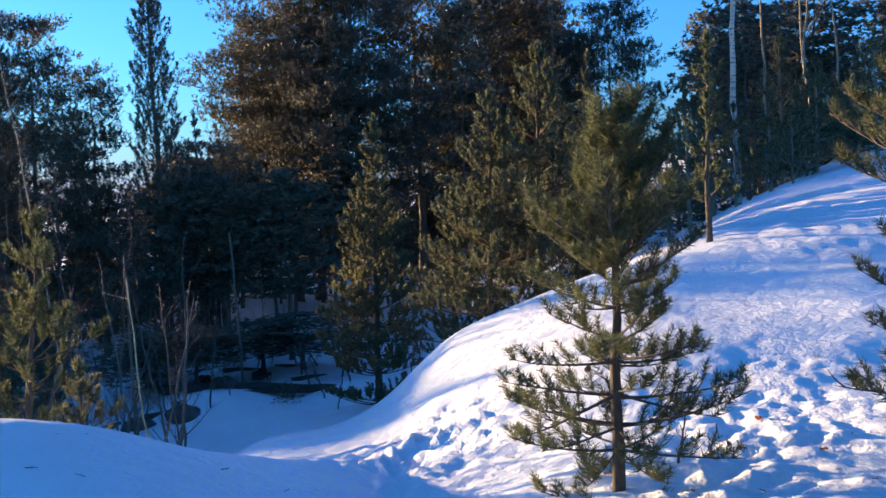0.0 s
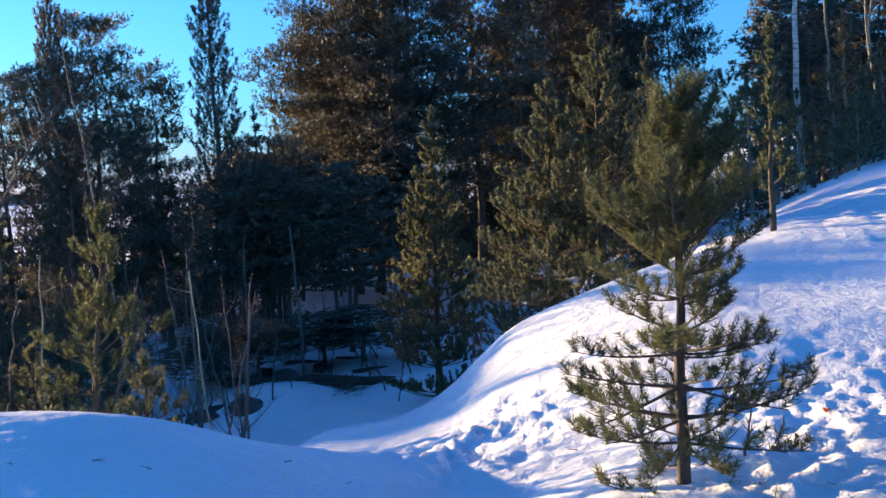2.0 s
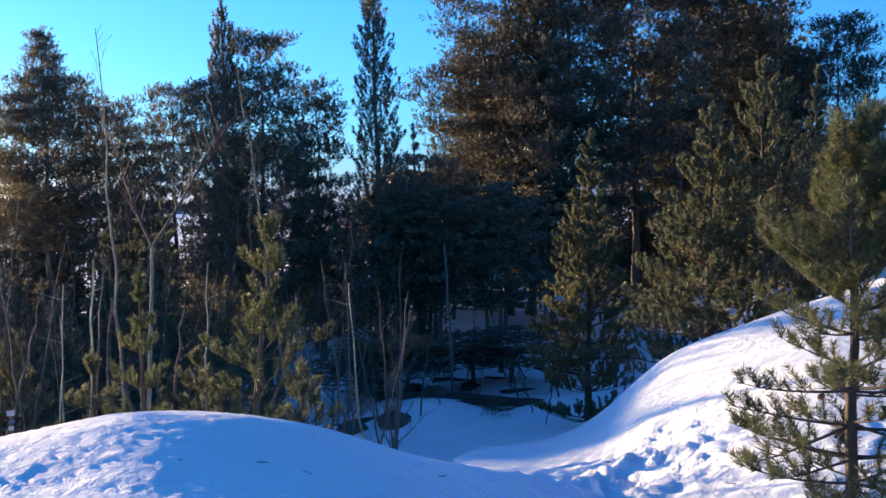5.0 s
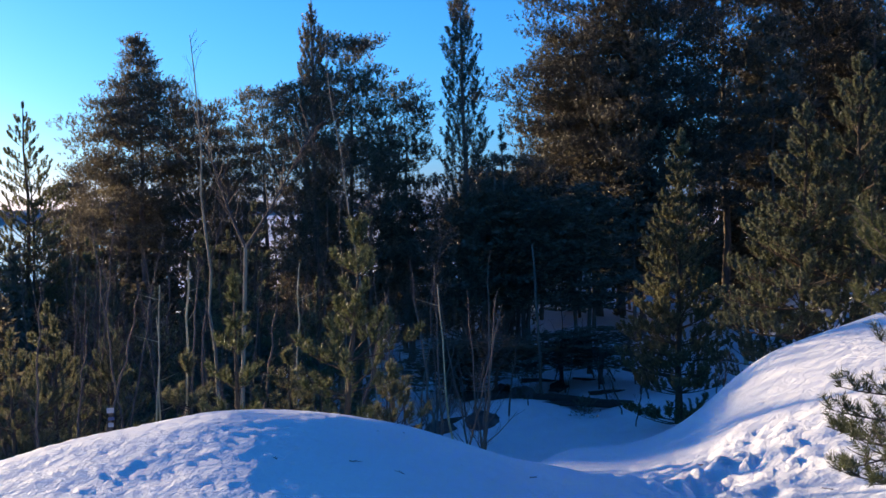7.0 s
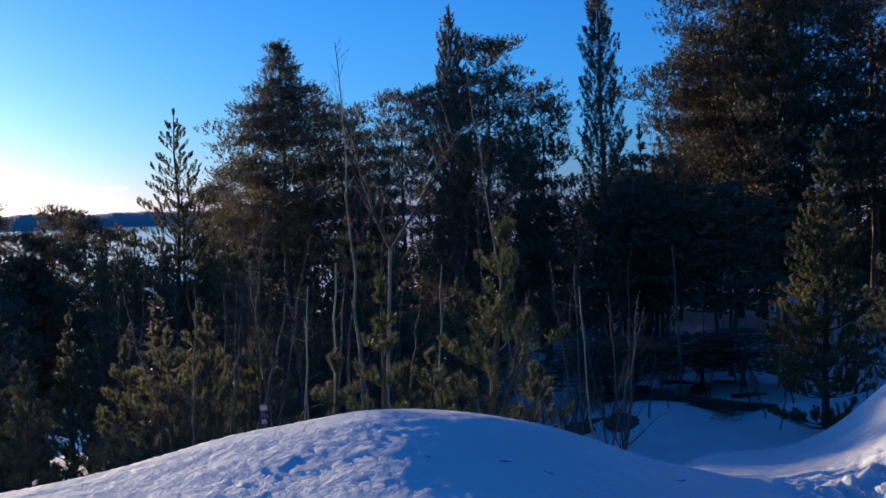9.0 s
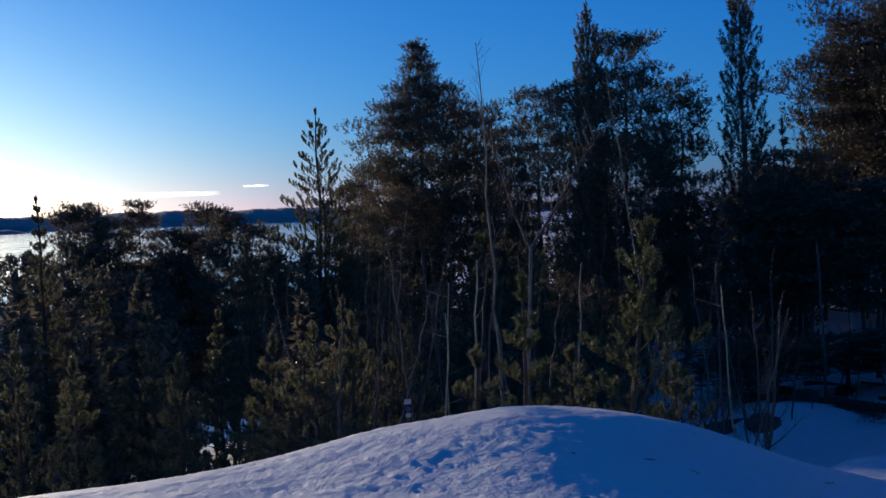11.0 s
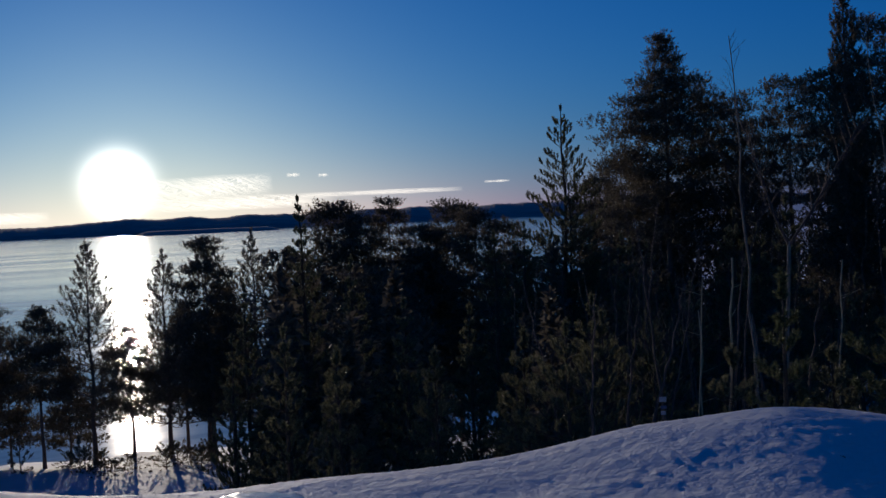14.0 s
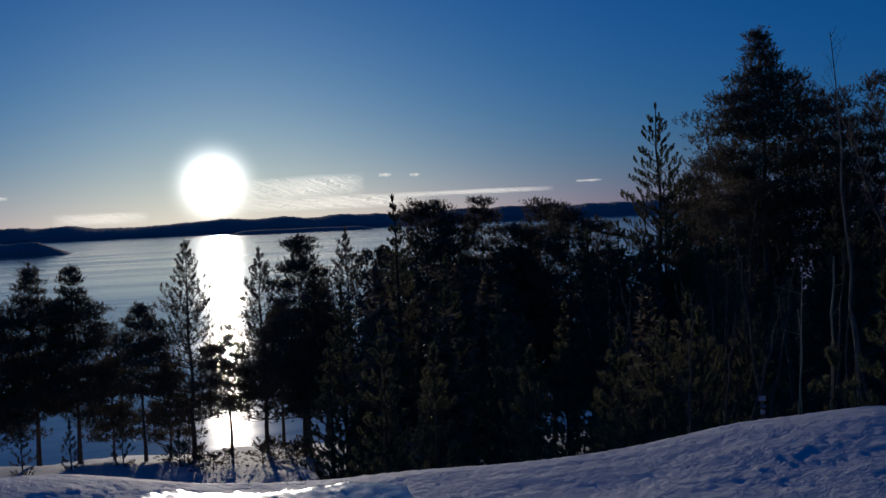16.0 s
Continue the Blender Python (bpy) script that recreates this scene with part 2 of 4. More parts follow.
def conifer(name, height, width, bare=0.05, shape="young", detail="mid", seed=1, lean=(0, 0), whorl=0.32, mats=None, limbs=5, thin=1.0, trunk_r=None):
    """A conifer standing at the origin: an empty with trunk, limbs and crown. Needles sit in brushes at the ends of the shoots; old pines carry them in flat pads."""
    rnd = random.Random(seed)
    gap, shoot, count, nl, nw, pad_shoots = DETAIL[detail]
    needle_mat, bark = mats or (NEEDLE_MID, BARK)
    root = new(name)
    root.empty_display_size = 0.3
    n = 9
    trunk = [Vector((lean[0] * (i / n) ** 1.3 + rnd.uniform(-1, 1) * 0.006 * height * (0 < i < n), lean[1] * (i / n) ** 1.3 + rnd.uniform(-1, 1) * 0.006 * height * (0 < i < n), height * i / n)) for i in range(n + 1)]
    r0 = trunk_r or (0.011 * height + 0.012)
    trunk[0].z = -0.35
    tubes = [(trunk, [r0 * (1.25 if i == 0 else 1) * (1 - 0.93 * i / n) + 0.004 for i in range(n + 1)], 8)]
    limb_tubes, P, A, L = [], [], [], []
    padded = shape in ("old", "layered") and pad_shoots
    upturn = {"young": 0.75, "slim": 0.9, "open": 0.75, "bushy": 0.45}.get(shape, 0.2)

    def brush(pts, length):
        """Needles along the last stretch of a shoot."""
        if rnd.random() > thin:
            return
        take = min(length, shoot * rnd.uniform(0.8, 1.25))
        p, d = along(pts, max(0.0, 1 - take / length))
        end = pts[-1]
        way = ((end - p).normalized() if (end - p).length > 1e-4 else d) + Vector((0, 0, upturn))
        P.append(p[:])
        A.append(way.normalized()[:])
        L.append(max((end - p).length, 0.03))

    def pad(c, size):
        """A flat cushion of short upright shoots."""
        if rnd.random() > thin:
            return
        for _ in range(max(3, int(pad_shoots * (size / 0.4) ** 1.6))):
            u = Vector((rnd.gauss(0, 1), rnd.gauss(0, 1), rnd.gauss(0, 1))).normalized() * rnd.random() ** 0.45
            P.append((c + Vector((u.x * size, u.y * size, u.z * size * 0.33)))[:])
            A.append((u * 0.8 + Vector((rnd.uniform(-.4, .4), rnd.uniform(-.4, .4), 0.75))).normalized()[:])
            L.append(shoot * rnd.uniform(0.5, 1.0))

    z = height * bare
    while z < height * 0.975:
        f = (z - height * bare) / (height * (1 - bare))
        reach, rise, lift = crown_shape(shape, f, z, seed, rnd)
        k = limbs if shape != "open" else max(2, limbs - 2)
        turn = rnd.random() * 6.283
        c, _ = along(trunk, z / height)
        for i in range(k):
            length = width * max(reach, 0.06) * (rnd.uniform(0.45, 1.1) if shape == "bushy" else rnd.uniform(0.66, 1.1))
            a = turn + 6.283 * i / k + rnd.uniform(-0.35, 0.35)
            d = Vector((math.cos(a), math.sin(a), rise + rnd.uniform(-0.2, 0.2) * (1.7 if shape == "bushy" else 1)))
            spread = 0.16 if shape in ("young", "bushy") else 0.35
            pts = bent(c + Vector((0, 0, rnd.uniform(-1, 1) * spread * whorl)), d, length, lift, 5, rnd)
            br = 0.004 + 0.009 * length
            if detail == "wood":
                limb_tubes.append([(pts[::2], [br, br * 0.6, br * 0.3], 3)])
            else:
                limb_tubes.append([(pts, [br * (1 - 0.8 * j / 5) for j in range(6)], 4 if detail == "near" else 3)])
            if padded:
                size = min(0.75, 0.26 + 0.19 * length) * rnd.uniform(0.8, 1.2)
                pad(pts[-1], size)
                for s in (0.78, 0.55, 0.34)[:max(1, int(length / (size * 0.95)))]:
                    p, w = along(pts, s)
                    side = w.cross(Vector((0, 0, 1))).normalized() * rnd.choice((-1, 1))
                    q = p + side * size * rnd.uniform(0.3, 1.3) + Vector((0, 0, rnd.uniform(0, 0.3) * size))
                    pad(q, size * rnd.uniform(0.7, 1.05))
                continue
            brush(pts, length)
            thick = shape == "bushy" and f > 0.45
            m = int(length * 0.78 / gap * (1.7 if thick else 1))
            for j in range(m):
                s = (0.1 + 0.86 * (j + rnd.uniform(0.2, 0.8)) / m) if thick else 0.24 + 0.72 * (j + rnd.uniform(0.2, 0.8)) / m
                p, w = along(pts, s)
                side = w.cross(Vector((0, 0, 1))).normalized() * (1 if j % 2 else -1)
                tl = max(shoot * 0.7, length * 0.36 * (1.2 - s)) * rnd.uniform(0.7, 1.2)
                td = w * 0.8 + side * rnd.uniform(0.5, 1.0) + Vector((0, 0, rnd.uniform(-0.1, 0.7)))
                tp = bent(p, td, tl, 0.45, 3, rnd)
                if detail in ("near", "close", "mid", "tuft"):
                    limb_tubes[-1].append((tp, [br * 0.45, br * 0.36, br * 0.26, br * 0.15], 3))
                brush(tp, tl)
                if tl > shoot * 1.9:
                    q, w2 = along(tp, 0.55)
                    far = bent(q, w2 - side * 0.8 + Vector((0, 0, 0.3)), shoot * 1.1, 0.3, 2, rnd)
                    brush(far, shoot * 1.1)
        z += whorl * rnd.uniform(0.75, 1.25)
    top = trunk[-1]
    for j in range(4):
        a = 1.57 * j + rnd.random()
        tip = bent(top - Vector((0, 0, shoot * 0.5)), Vector((math.cos(a) * 0.5, math.sin(a) * 0.5, 1)), shoot * 0.9, 0.5, 3, rnd)
        brush(tip, shoot * 0.9)
    P.append((top - Vector((0, 0, shoot * 0.6)))[:])
    A.append((0.0, 0.0, 1.0))
    L.append(shoot * 1.3)
    if padded:
        for j in range(4):
            pad(top - Vector((rnd.uniform(-.2, .2), rnd.uniform(-.2, .2), 0.22 * j)), 0.16 + 0.06 * j)
    if detail == "near":
        for one in limb_tubes:
            put_part("branch", tubes_mesh("branch", one), BARK_TWIG, root)
    else:
        tubes += [t for one in limb_tubes for t in one]
    put_part("trunk", tubes_mesh("trunk", tubes), bark, root)
    put_part("crown", tri_mesh("crown", needles(P, A, L, count if not padded else max(5, count // 2), nl, nw, seed, {"near": 0.42, "close": 0.5, "mid": 0.5, "tuft": 0.5}.get(detail, 0.42))), needle_mat, root)
    return root


def bare_tree(name, height, seed, r0=0.05, bark=None, start=0.35, lean=(0, 0), spread=0.45, forks=26, wiggle=0.011):
    """A leafless broadleaf tree: trunk, boughs and fine twigs."""
    rnd = random.Random(seed)
    root = new(name)
    root.empty_display_size = 0.3
    n = 12
    trunk = [Vector((lean[0] * i / n + rnd.uniform(-1, 1) * wiggle * height * 0.5 * (i > 1), lean[1] * i / n + rnd.uniform(-1, 1) * wiggle * height * 0.5 * (i > 1), height * i / n)) for i in range(n + 1)]
    trunk[0].z = -0.35
    put_part("trunk", tubes_mesh("trunk", [(trunk, [r0 * (1 - 0.92 * i / n) + 0.003 for i in range(n + 1)], 8)]), bark or BIRCH, root)
    for i in range(forks):
        s = start + (1 - start) * (i + rnd.random()) / forks
        p, d = along(trunk, min(s, 0.99))
        a = rnd.random() * 6.283
        length = height * (1.05 - s) * spread * rnd.uniform(0.6, 1.1)
        way = d * 0.9 + Vector((math.cos(a), math.sin(a), 0.1)) * rnd.uniform(0.6, 1.1)
        pts = bent(p, way, length, 0.35, 5, rnd, 0.14)
        br = max(0.004, r0 * 0.4 * (1.1 - s))
        tubes = [(pts, [br * (1 - 0.8 * j / 5) for j in range(6)], 4)]
        for j in range(5):
            q, w = along(pts, 0.3 + 0.65 * j / 5)
            b = rnd.random() * 6.283
            tw = bent(q, w + Vector((math.cos(b), math.sin(b), rnd.uniform(-0.2, 0.5))) * 0.7, length * 0.4 * rnd.uniform(0.5, 1.1), 0.0, 3, rnd, 0.18)
            tubes.append((tw, [br * 0.4, br * 0.32, br * 0.25, br * 0.15], 3))
        put_part("bough", tubes_mesh("bough", tubes), BARK_TWIG, root)
    return root



def forked_birch(name, fork, limbs, seed, r0):
    """A leafless birch whose stem parts into limbs at the height fork."""
    rnd = random.Random(seed)
    root = new(name)
    root.empty_display_size = 0.3
    stem = bent(Vector((0, 0, -0.35)), Vector((0.1, 0, 1)), fork + 0.35, 0, 6, rnd, 0.03)
    put_part("trunk", tubes_mesh("trunk", [(stem, [r0 * (1 - 0.06 * j) for j in range(7)], 8)]), BARK_TAN, root)
    for way, length in limbs:
        pts = bent(stem[-1] - Vector((0, 0, 0.05)), Vector(way), length, 0.25, 6, rnd, 0.08)
        tubes = [(pts, [r0 * 0.6 * (1 - 0.13 * j) for j in range(7)], 6)]
        for j in range(22):
            p, d = along(pts, 0.2 + 0.78 * j / 22)
            a = rnd.random() * 6.283
            tw = bent(p, d + Vector((math.cos(a), math.sin(a), 0.3)) * 0.8, length * rnd.uniform(.12, .35), 0.1, 4, rnd, 0.18)
            tubes.append((tw, [.008, .007, .005, .004, .002], 3))
        put_part("limb", tubes_mesh("limb", tubes), BARK_TWIG, root)
    return root


def snag(name, height, seed, r0, bark, lean=(0, 0), stubs=7):
    """A dead or broken stem with stubs of branches."""
    rnd = random.Random(seed)
    n = 8
    pts = [Vector((lean[0] * i / n + rnd.uniform(-1, 1) * 0.008 * height, lean[1] * i / n, height * i / n)) for i in range(n + 1)]
    pts[0].z = -0.3
    tubes = [(pts, [r0 * (1 - 0.5 * i / n) for i in range(n + 1)], 8)]
    for _ in range(stubs):
        p, d = along(pts, rnd.uniform(0.3, 0.97))
        a = rnd.random() * 6.283
        tubes.append((bent(p, Vector((math.cos(a), math.sin(a), 0.3)), rnd.uniform(0.1, 0.5), 0.1, 3, rnd), [r0 * 0.3, r0 * 0.25, r0 * 0.2, r0 * 0.1], 4))
    ob = new(name, tubes_mesh(name, tubes))
    ob.data.materials.append(bark)
    return ob


# ---- ground ----
RINGS = (0, 4, 6, 8, 10.6, 13.3, 16, 21.3, 31.9, 59.9, 79.8, 199.5)


def ground_rows():
    """Heights along the rings for a set of headings."""
    lake = (-13.0, -13.5)
    yield -150, (0, 0, 0.1, 0.3, 0.6, 0.9, 1.2, 1.8, 2.6, 4.5, 5.5, 8)
    yield -60, (0, 0, -0.08, -0.12, 0.05, 0.55, 1.4, 2.5, 3.4, 5, 6, 9)
    yield -21.3, (0, -0.02, -0.06, 0.02, 0.27, 0.59, 0.95, 1.62, 1.9, 3.13, 3.95, 5.04)
    yield -14.9, (0, -0.02, -0.11, -0.03, 0.2, 0.49, 0.77, 0.95, 0.6, 2.1, 3.09, 4.47)
    yield -8.7, (0, -0.02, -0.15, -0.09, 0.12, 0.38, 0.34, -0.39, -0.74, 0.72, 1.82, 3.03)
    yield -4.2, (0, 0, -0.22, -0.25, -0.09, 0.11, -0.26, -1.39, -2.11, -0.99, 0.04, 1.53)
    yield 0.2, (0, -0.08, -0.35, -0.47, -0.43, -0.26, -0.99, -2.3, -2.99, -2.29, -1.22, 0.07)
    yield 3, (0, -0.05, -0.37, -0.53, -0.77, -0.86, -1.64, -2.7, -2.95, -2.3, -1.5, -0.69)
    yield 5.8, (0, -0.05, -0.27, -0.38, -0.91, -1.15, -1.89, -2.95, -2.85, -2.0, -1.6, -1.19)
    yield 9.6, (0, 0.04, -0.17, -0.25, -1.01, -1.22, -2.24, -3.05, -2.72, -1.8, -1.3, -0.62)
    yield 13.4, (0, 0.05, -0.01, -0.10, -1.13, -1.91, -2.6, -3.2, -2.85, -2.1, -1.8, -1.22)
    yield 19.3, (0, 0.09, 0.10, 0.15, -0.9, -1.67, -2.53, -3.49, -3.96, -4.21, -4.65, -5.36)
    yield 25.3, (0, 0.1, 0.14, 0.23, -0.68, -1.54, -2.49, -3.64, -4.67, -6.51, -8.38, -10.03)
    yield 32.7, (0, 0.04, 0.04, 0.12, -0.76, -1.53, -2.49, -3.82, -5.61, -9.36, *lake)
    yield 40.6, (0, 0.02, -0.04, -0.09, -1.07, -1.74, -2.81, -4.74, -7.13, -10.08, *lake)
    yield 50.2, (0, -0.05, -0.16, -0.18, -1.13, -1.92, -3.1, -5.35, -7.97, -9.92, *lake)
    yield 58.6, (0, -0.02, -0.13, -0.14, -1.07, -1.97, -3.17, -5.47, -8.15, -9.89, *lake)
    yield 69, (0, -0.01, -0.08, 0.00, -0.65, -1.59, -2.74, -5.24, -7.85, -9.32, *lake)
    yield 115, (0, 0, 0.1, 0.2, 0, -0.6, -1.5, -4, -7, -9, *lake)
    yield 165, (0, 0, 0.1, 0.2, 0.4, 0.6, 0.6, 0, -1, -2, -3, -5)


GROUND = [(a, np.array(z, float)) for a, z in ground_rows()]
GROUND = [(GROUND[-1][0] - 360, GROUND[-1][1])] + GROUND + [(GROUND[0][0] + 360, GROUND[0][1]), (GROUND[1][0] + 360, GROUND[1][1])]
GROUND_AZ = np.array([a for a, _ in GROUND])
GROUND_Z = np.array([z for _, z in GROUND])


def hermite(xs, ys, x):
    """Smooth curve through ys at xs, along the first axis, with no overshoot to speak of."""
    i = np.clip(np.searchsorted(xs, x, side="right") - 1, 0, len(xs) - 2)
    h = (xs[i + 1] - xs[i])
    t = np.clip((x - xs[i]) / h, 0, 1)
    dl = np.diff(ys, axis=0) / np.diff(xs).reshape(-1, *[1] * (ys.ndim - 1))
    m = np.zeros_like(ys)
    same = dl[:-1] * dl[1:] > 0
    m[1:-1] = np.where(same, 2 * dl[:-1] * dl[1:] / np.where(same, dl[:-1] + dl[1:], 1), 0)
    if ys.ndim > 1:
        t, h = t[:, None], h[:, None]
    return (2 * t**3 - 3 * t**2 + 1) * ys[i] + (t**3 - 2 * t**2 + t) * h * m[i] + (3 * t**2 - 2 * t**3) * ys[i + 1] + (t**3 - t**2) * h * m[i + 1]


def smooth_table():
    """The heights on a fine polar grid, evened out across the headings and outwards."""
    az = np.arange(-180.0, 180.0, 0.5)
    rr = np.concatenate([np.arange(0, 21, 0.33), np.geomspace(21, 200, 60)])
    rows = hermite(GROUND_AZ, GROUND_Z, np.where(az > 172, az - 360, az))
    z = np.array([hermite(np.array(RINGS, float), row, rr) for row in rows])
    k = np.exp(-0.5 * (np.arange(-12, 13) * 0.5 / 1.2) ** 2)
    k /= k.sum()
    z = sum(w * np.roll(z, j - 12, axis=0) for j, w in enumerate(k))
    q = np.exp(-0.5 * (np.arange(-4, 5) * 0.33 / 0.37) ** 2)
    q /= q.sum()
    pad = np.pad(z, ((0, 0), (4, 4)), mode="edge")
    z = sum(w * pad[:, j:j + z.shape[1]] for j, w in enumerate(q))
    return az, rr, z


_, G_R, G_Z = smooth_table()


def base_heights(az, rs):
    """Heights of the bare ground along one heading."""
    u = ((az + 180.0) % 360.0) / 0.5
    i = int(u)
    row = G_Z[i % 720] * (1 - u + i) + G_Z[(i + 1) % 720] * (u - i)
    return np.interp(np.minimum(rs, 199.0), G_R, row)


def patch(az, r, a0, da, r0, dr):
    """1 at the middle of a patch of ground, fading outwards."""
    return math.exp(-((az - a0) / da) ** 2 - ((r - r0) / dr) ** 2)


def relief(x, y, r):
    """Drifts, hummocks, wind crust and trodden snow."""
    s = 0.10 * noise.noise((x * 0.45, y * 0.45, 3.1)) * min(1, r / 8)
    if r < 40:
        az = math.degrees(math.atan2(-x, y))
        crust = 0.85 * patch(az, r, 33, 12, 7.2, 2.1) + 1.0 * patch(az, r, 59, 12, 7.4, 1.6)
        trodden = 1.05 * patch(az, r, 1.6, 4.6, 9.2, 1.3) + 0.55 * patch(az, r, -13.5, 7, 7.2, 1.6) + 0.35 * patch(az, r, -17, 3, 16.6, 2.1)
        s += (0.013 + 0.045 * trodden) * noise.noise((x * 1.6, y * 1.6, 7.7))
        n1, n2 = noise.noise((x * 3.4, y * 3.4, 1.7)), noise.noise((x * 7.5, y * 7.5, 4.2))
        s += trodden * (0.12 * max(n1, -0.35) * abs(n1) ** 0.3 + 0.10 * n2 + 0.05 * noise.noise((x * 15, y * 15, 2.9)))
        hummock = patch(az, r, 10, 6, 29, 8)
        if hummock > 0.02:
            s += hummock * (0.42 * noise.noise((x * 0.55, y * 0.55, 5.3)) + 0.2 * noise.noise((x * 1.5, y * 1.5, 6.6)))
        s += crust * (0.014 * noise.noise((x * 1.6, y * 2.4, 2.2)) + 0.005 * noise.noise((x * 9 + y * 6, y * 5 - x * 3, 6.1)) + 0.012 * abs(noise.noise((x * 16 + y * 9, y * 8 - x * 5, 5.5))) + 0.013 * noise.noise((x * 24 + y * 8, y * 19, 8.8)))
        s += 0.003 * n2
    else:
        s += 0.03 * noise.noise((x * 1.6, y * 1.6, 7.7))
    if r > 27:
        s += 0.35 * noise.noise((x * 0.16, y * 0.16, 9.0)) * min(1, (r - 27) / 20)
    return s


def ground_z(az, r, fine=True):
    z = base_heights(az, np.array([float(r)]))[0]
    p = bearing(az, r)
    return float(z) + (relief(p.x, p.y, r) if fine else 0)


def build_ground():
    azs = list(np.arange(-27, 75, 0.25)) + list(np.arange(75, 333, 3.0))
    rs = [0.0]
    r = 0.6
    while r < 4900:
        rs.append(r)
        r *= 1.0085 if 5.3 < r < 13.3 else 1.014 if 13.3 <= r < 19 else (1.03 if r < 80 else 1.12)
    rs = np.array(rs)
    verts, faces = [], []
    for a in azs:
        zs = base_heights(a, rs)
        sa, ca = math.sin(radians(a)), math.cos(radians(a))
        for rr, z in zip(rs, zs):
            x, y = -rr * sa, rr * ca
            verts.append((x, y, z + (relief(x, y, rr) if rr > 0 else 0)))
    k, m = len(rs), len(azs)
    for i in range(m):
        j = (i + 1) % m
        for q in range(k - 1):
            faces.append((i * k + q, i * k + q + 1, j * k + q + 1, j * k + q))
    me = bpy.data.meshes.new("ground")
    me.from_pydata(verts, [], faces)
    me.polygons.foreach_set("use_smooth", [True] * len(me.polygons))
    me.materials.append(SNOW)
    me.update()
    return tagged(new("ground", me), "snow-covered hilltop with drifts, a steep bank and trodden hollows", "ground", kind="structure")


build_ground()
LAKE_Z = -11.8


def build_lake():
    bm = bmesh.new()
    prev = None
    for i in range(0, 49):
        a = 14 + 96 * i / 48
        ring = [bm.verts.new(bearing(a, r, LAKE_Z)) for r in (40, 80, 160, 330, 800, 2000, 4900)]
        if prev:
            for q in range(6):
                bm.faces.new((prev[q], prev[q + 1], ring[q + 1], ring[q]))
        prev = ring
    bm.normal_update()
    me = bpy.data.meshes.new("lake")
    bm.to_mesh(me)
    bm.free()
    me.materials.append(ICE)
    return tagged(new("lake_ice", me), "wide frozen lake with wind-swept blue ice and snow streaks", "lake", kind="structure")


build_lake()


def stand(ob, az, r, turn=0.0, scale=1.0, sink=0.0):
    """Sets a thing on the ground at that heading and distance."""
    ob.matrix_basis = Matrix.Translation(bearing(az, r, ground_z(az, r) - sink)) @ Matrix.Rotation(radians(turn), 4, "Z") @ Matrix.Scale(scale, 4)
    return ob


def height_to(az, r, el):
    """The height of a thing at that place whose top is seen at the elevation el."""
    return EYE[2] + r * math.tan(radians(el)) - ground_z(az, r)

LIT = []  # sunny places: across and toward the sun, half width, height
for az, r, half, up in ((24, 7.4, .8, .1), (30, 7.4, .8, .1), (38, 7.6, .8, .1), (47, 7.6, .8, 0), (56, 7.6, .9, 0), (64, 7.4, .9, 0), (5, 9.4, .8, .1), (5, 10.6, .8, .1), (2, 9.4, .8, .1), (-1, 9.2, .8, .1), (2, 12.3, .8, .1), (1, 11, 1.0, .1), (-3, 12.5, 1.0, .2), (-6, 13, 1.0, .2),
                        (-8.7, 6.4, 1.0, 1.2), (3.4, 22.6, 2.2, .5), (-4.4, 18.6, 1.6, 1.5), (-15, 23, 2.0, .5), (-20, 23, 2.0, .5), (21, 9.5, 1.0, 1.2), (25.6, 13.3, .7, 1.2), (28, 13.3, .7, 1.2)):
    p = bearing(az, r)
    LIT.append((p.dot(bearing(SUN_AZ - 90, 1)), p.dot(bearing(SUN_AZ, 1)), half, ground_z(az, r) + up))


def lit_cap(az, r):
    """The height up to which a tree leaves the mound, the bank and the young pines in the sun."""
    p = bearing(az, r)
    across, toward, cap = p.dot(bearing(SUN_AZ - 90, 1)), p.dot(bearing(SUN_AZ, 1)), 99.0
    for a, t, half, z in LIT:
        if abs(across - a) < half + 1.2 and toward > t + 1:
            cap = min(cap, z + (toward - t) * math.tan(radians(SUN_EL)))
    return cap


# ---- trees ----
def plant(az, r, el, width, label, name="pine_tree", group="", turn=0.0, tilt=0.0, **kw):
    """A conifer whose top is seen at the heading az and the elevation el; tilt: its lean to the right as a share of its height."""
    h = height_to(az, r, el)
    ob = conifer(name, h, width, lean=(tilt * h, 0), **kw)
    return tagged(stand(ob, az + math.degrees(tilt * h / r), r, turn or az), label, "tree", group)


YOUNG = dict(shape="bushy", detail="near", mats=(NEEDLE_NEAR, BARK_RED), whorl=0.15, limbs=7)
MID = dict(shape="young", detail="mid", mats=(NEEDLE_MID, BARK_RED), whorl=0.3, limbs=8)
OLD = dict(shape="old", detail="far", mats=(NEEDLE_FAR, BARK_DARK), whorl=0.55, limbs=5)
SLOPE = dict(MID, mats=(NEEDLE_OLIVE, BARK_RED), whorl=0.36, limbs=8)

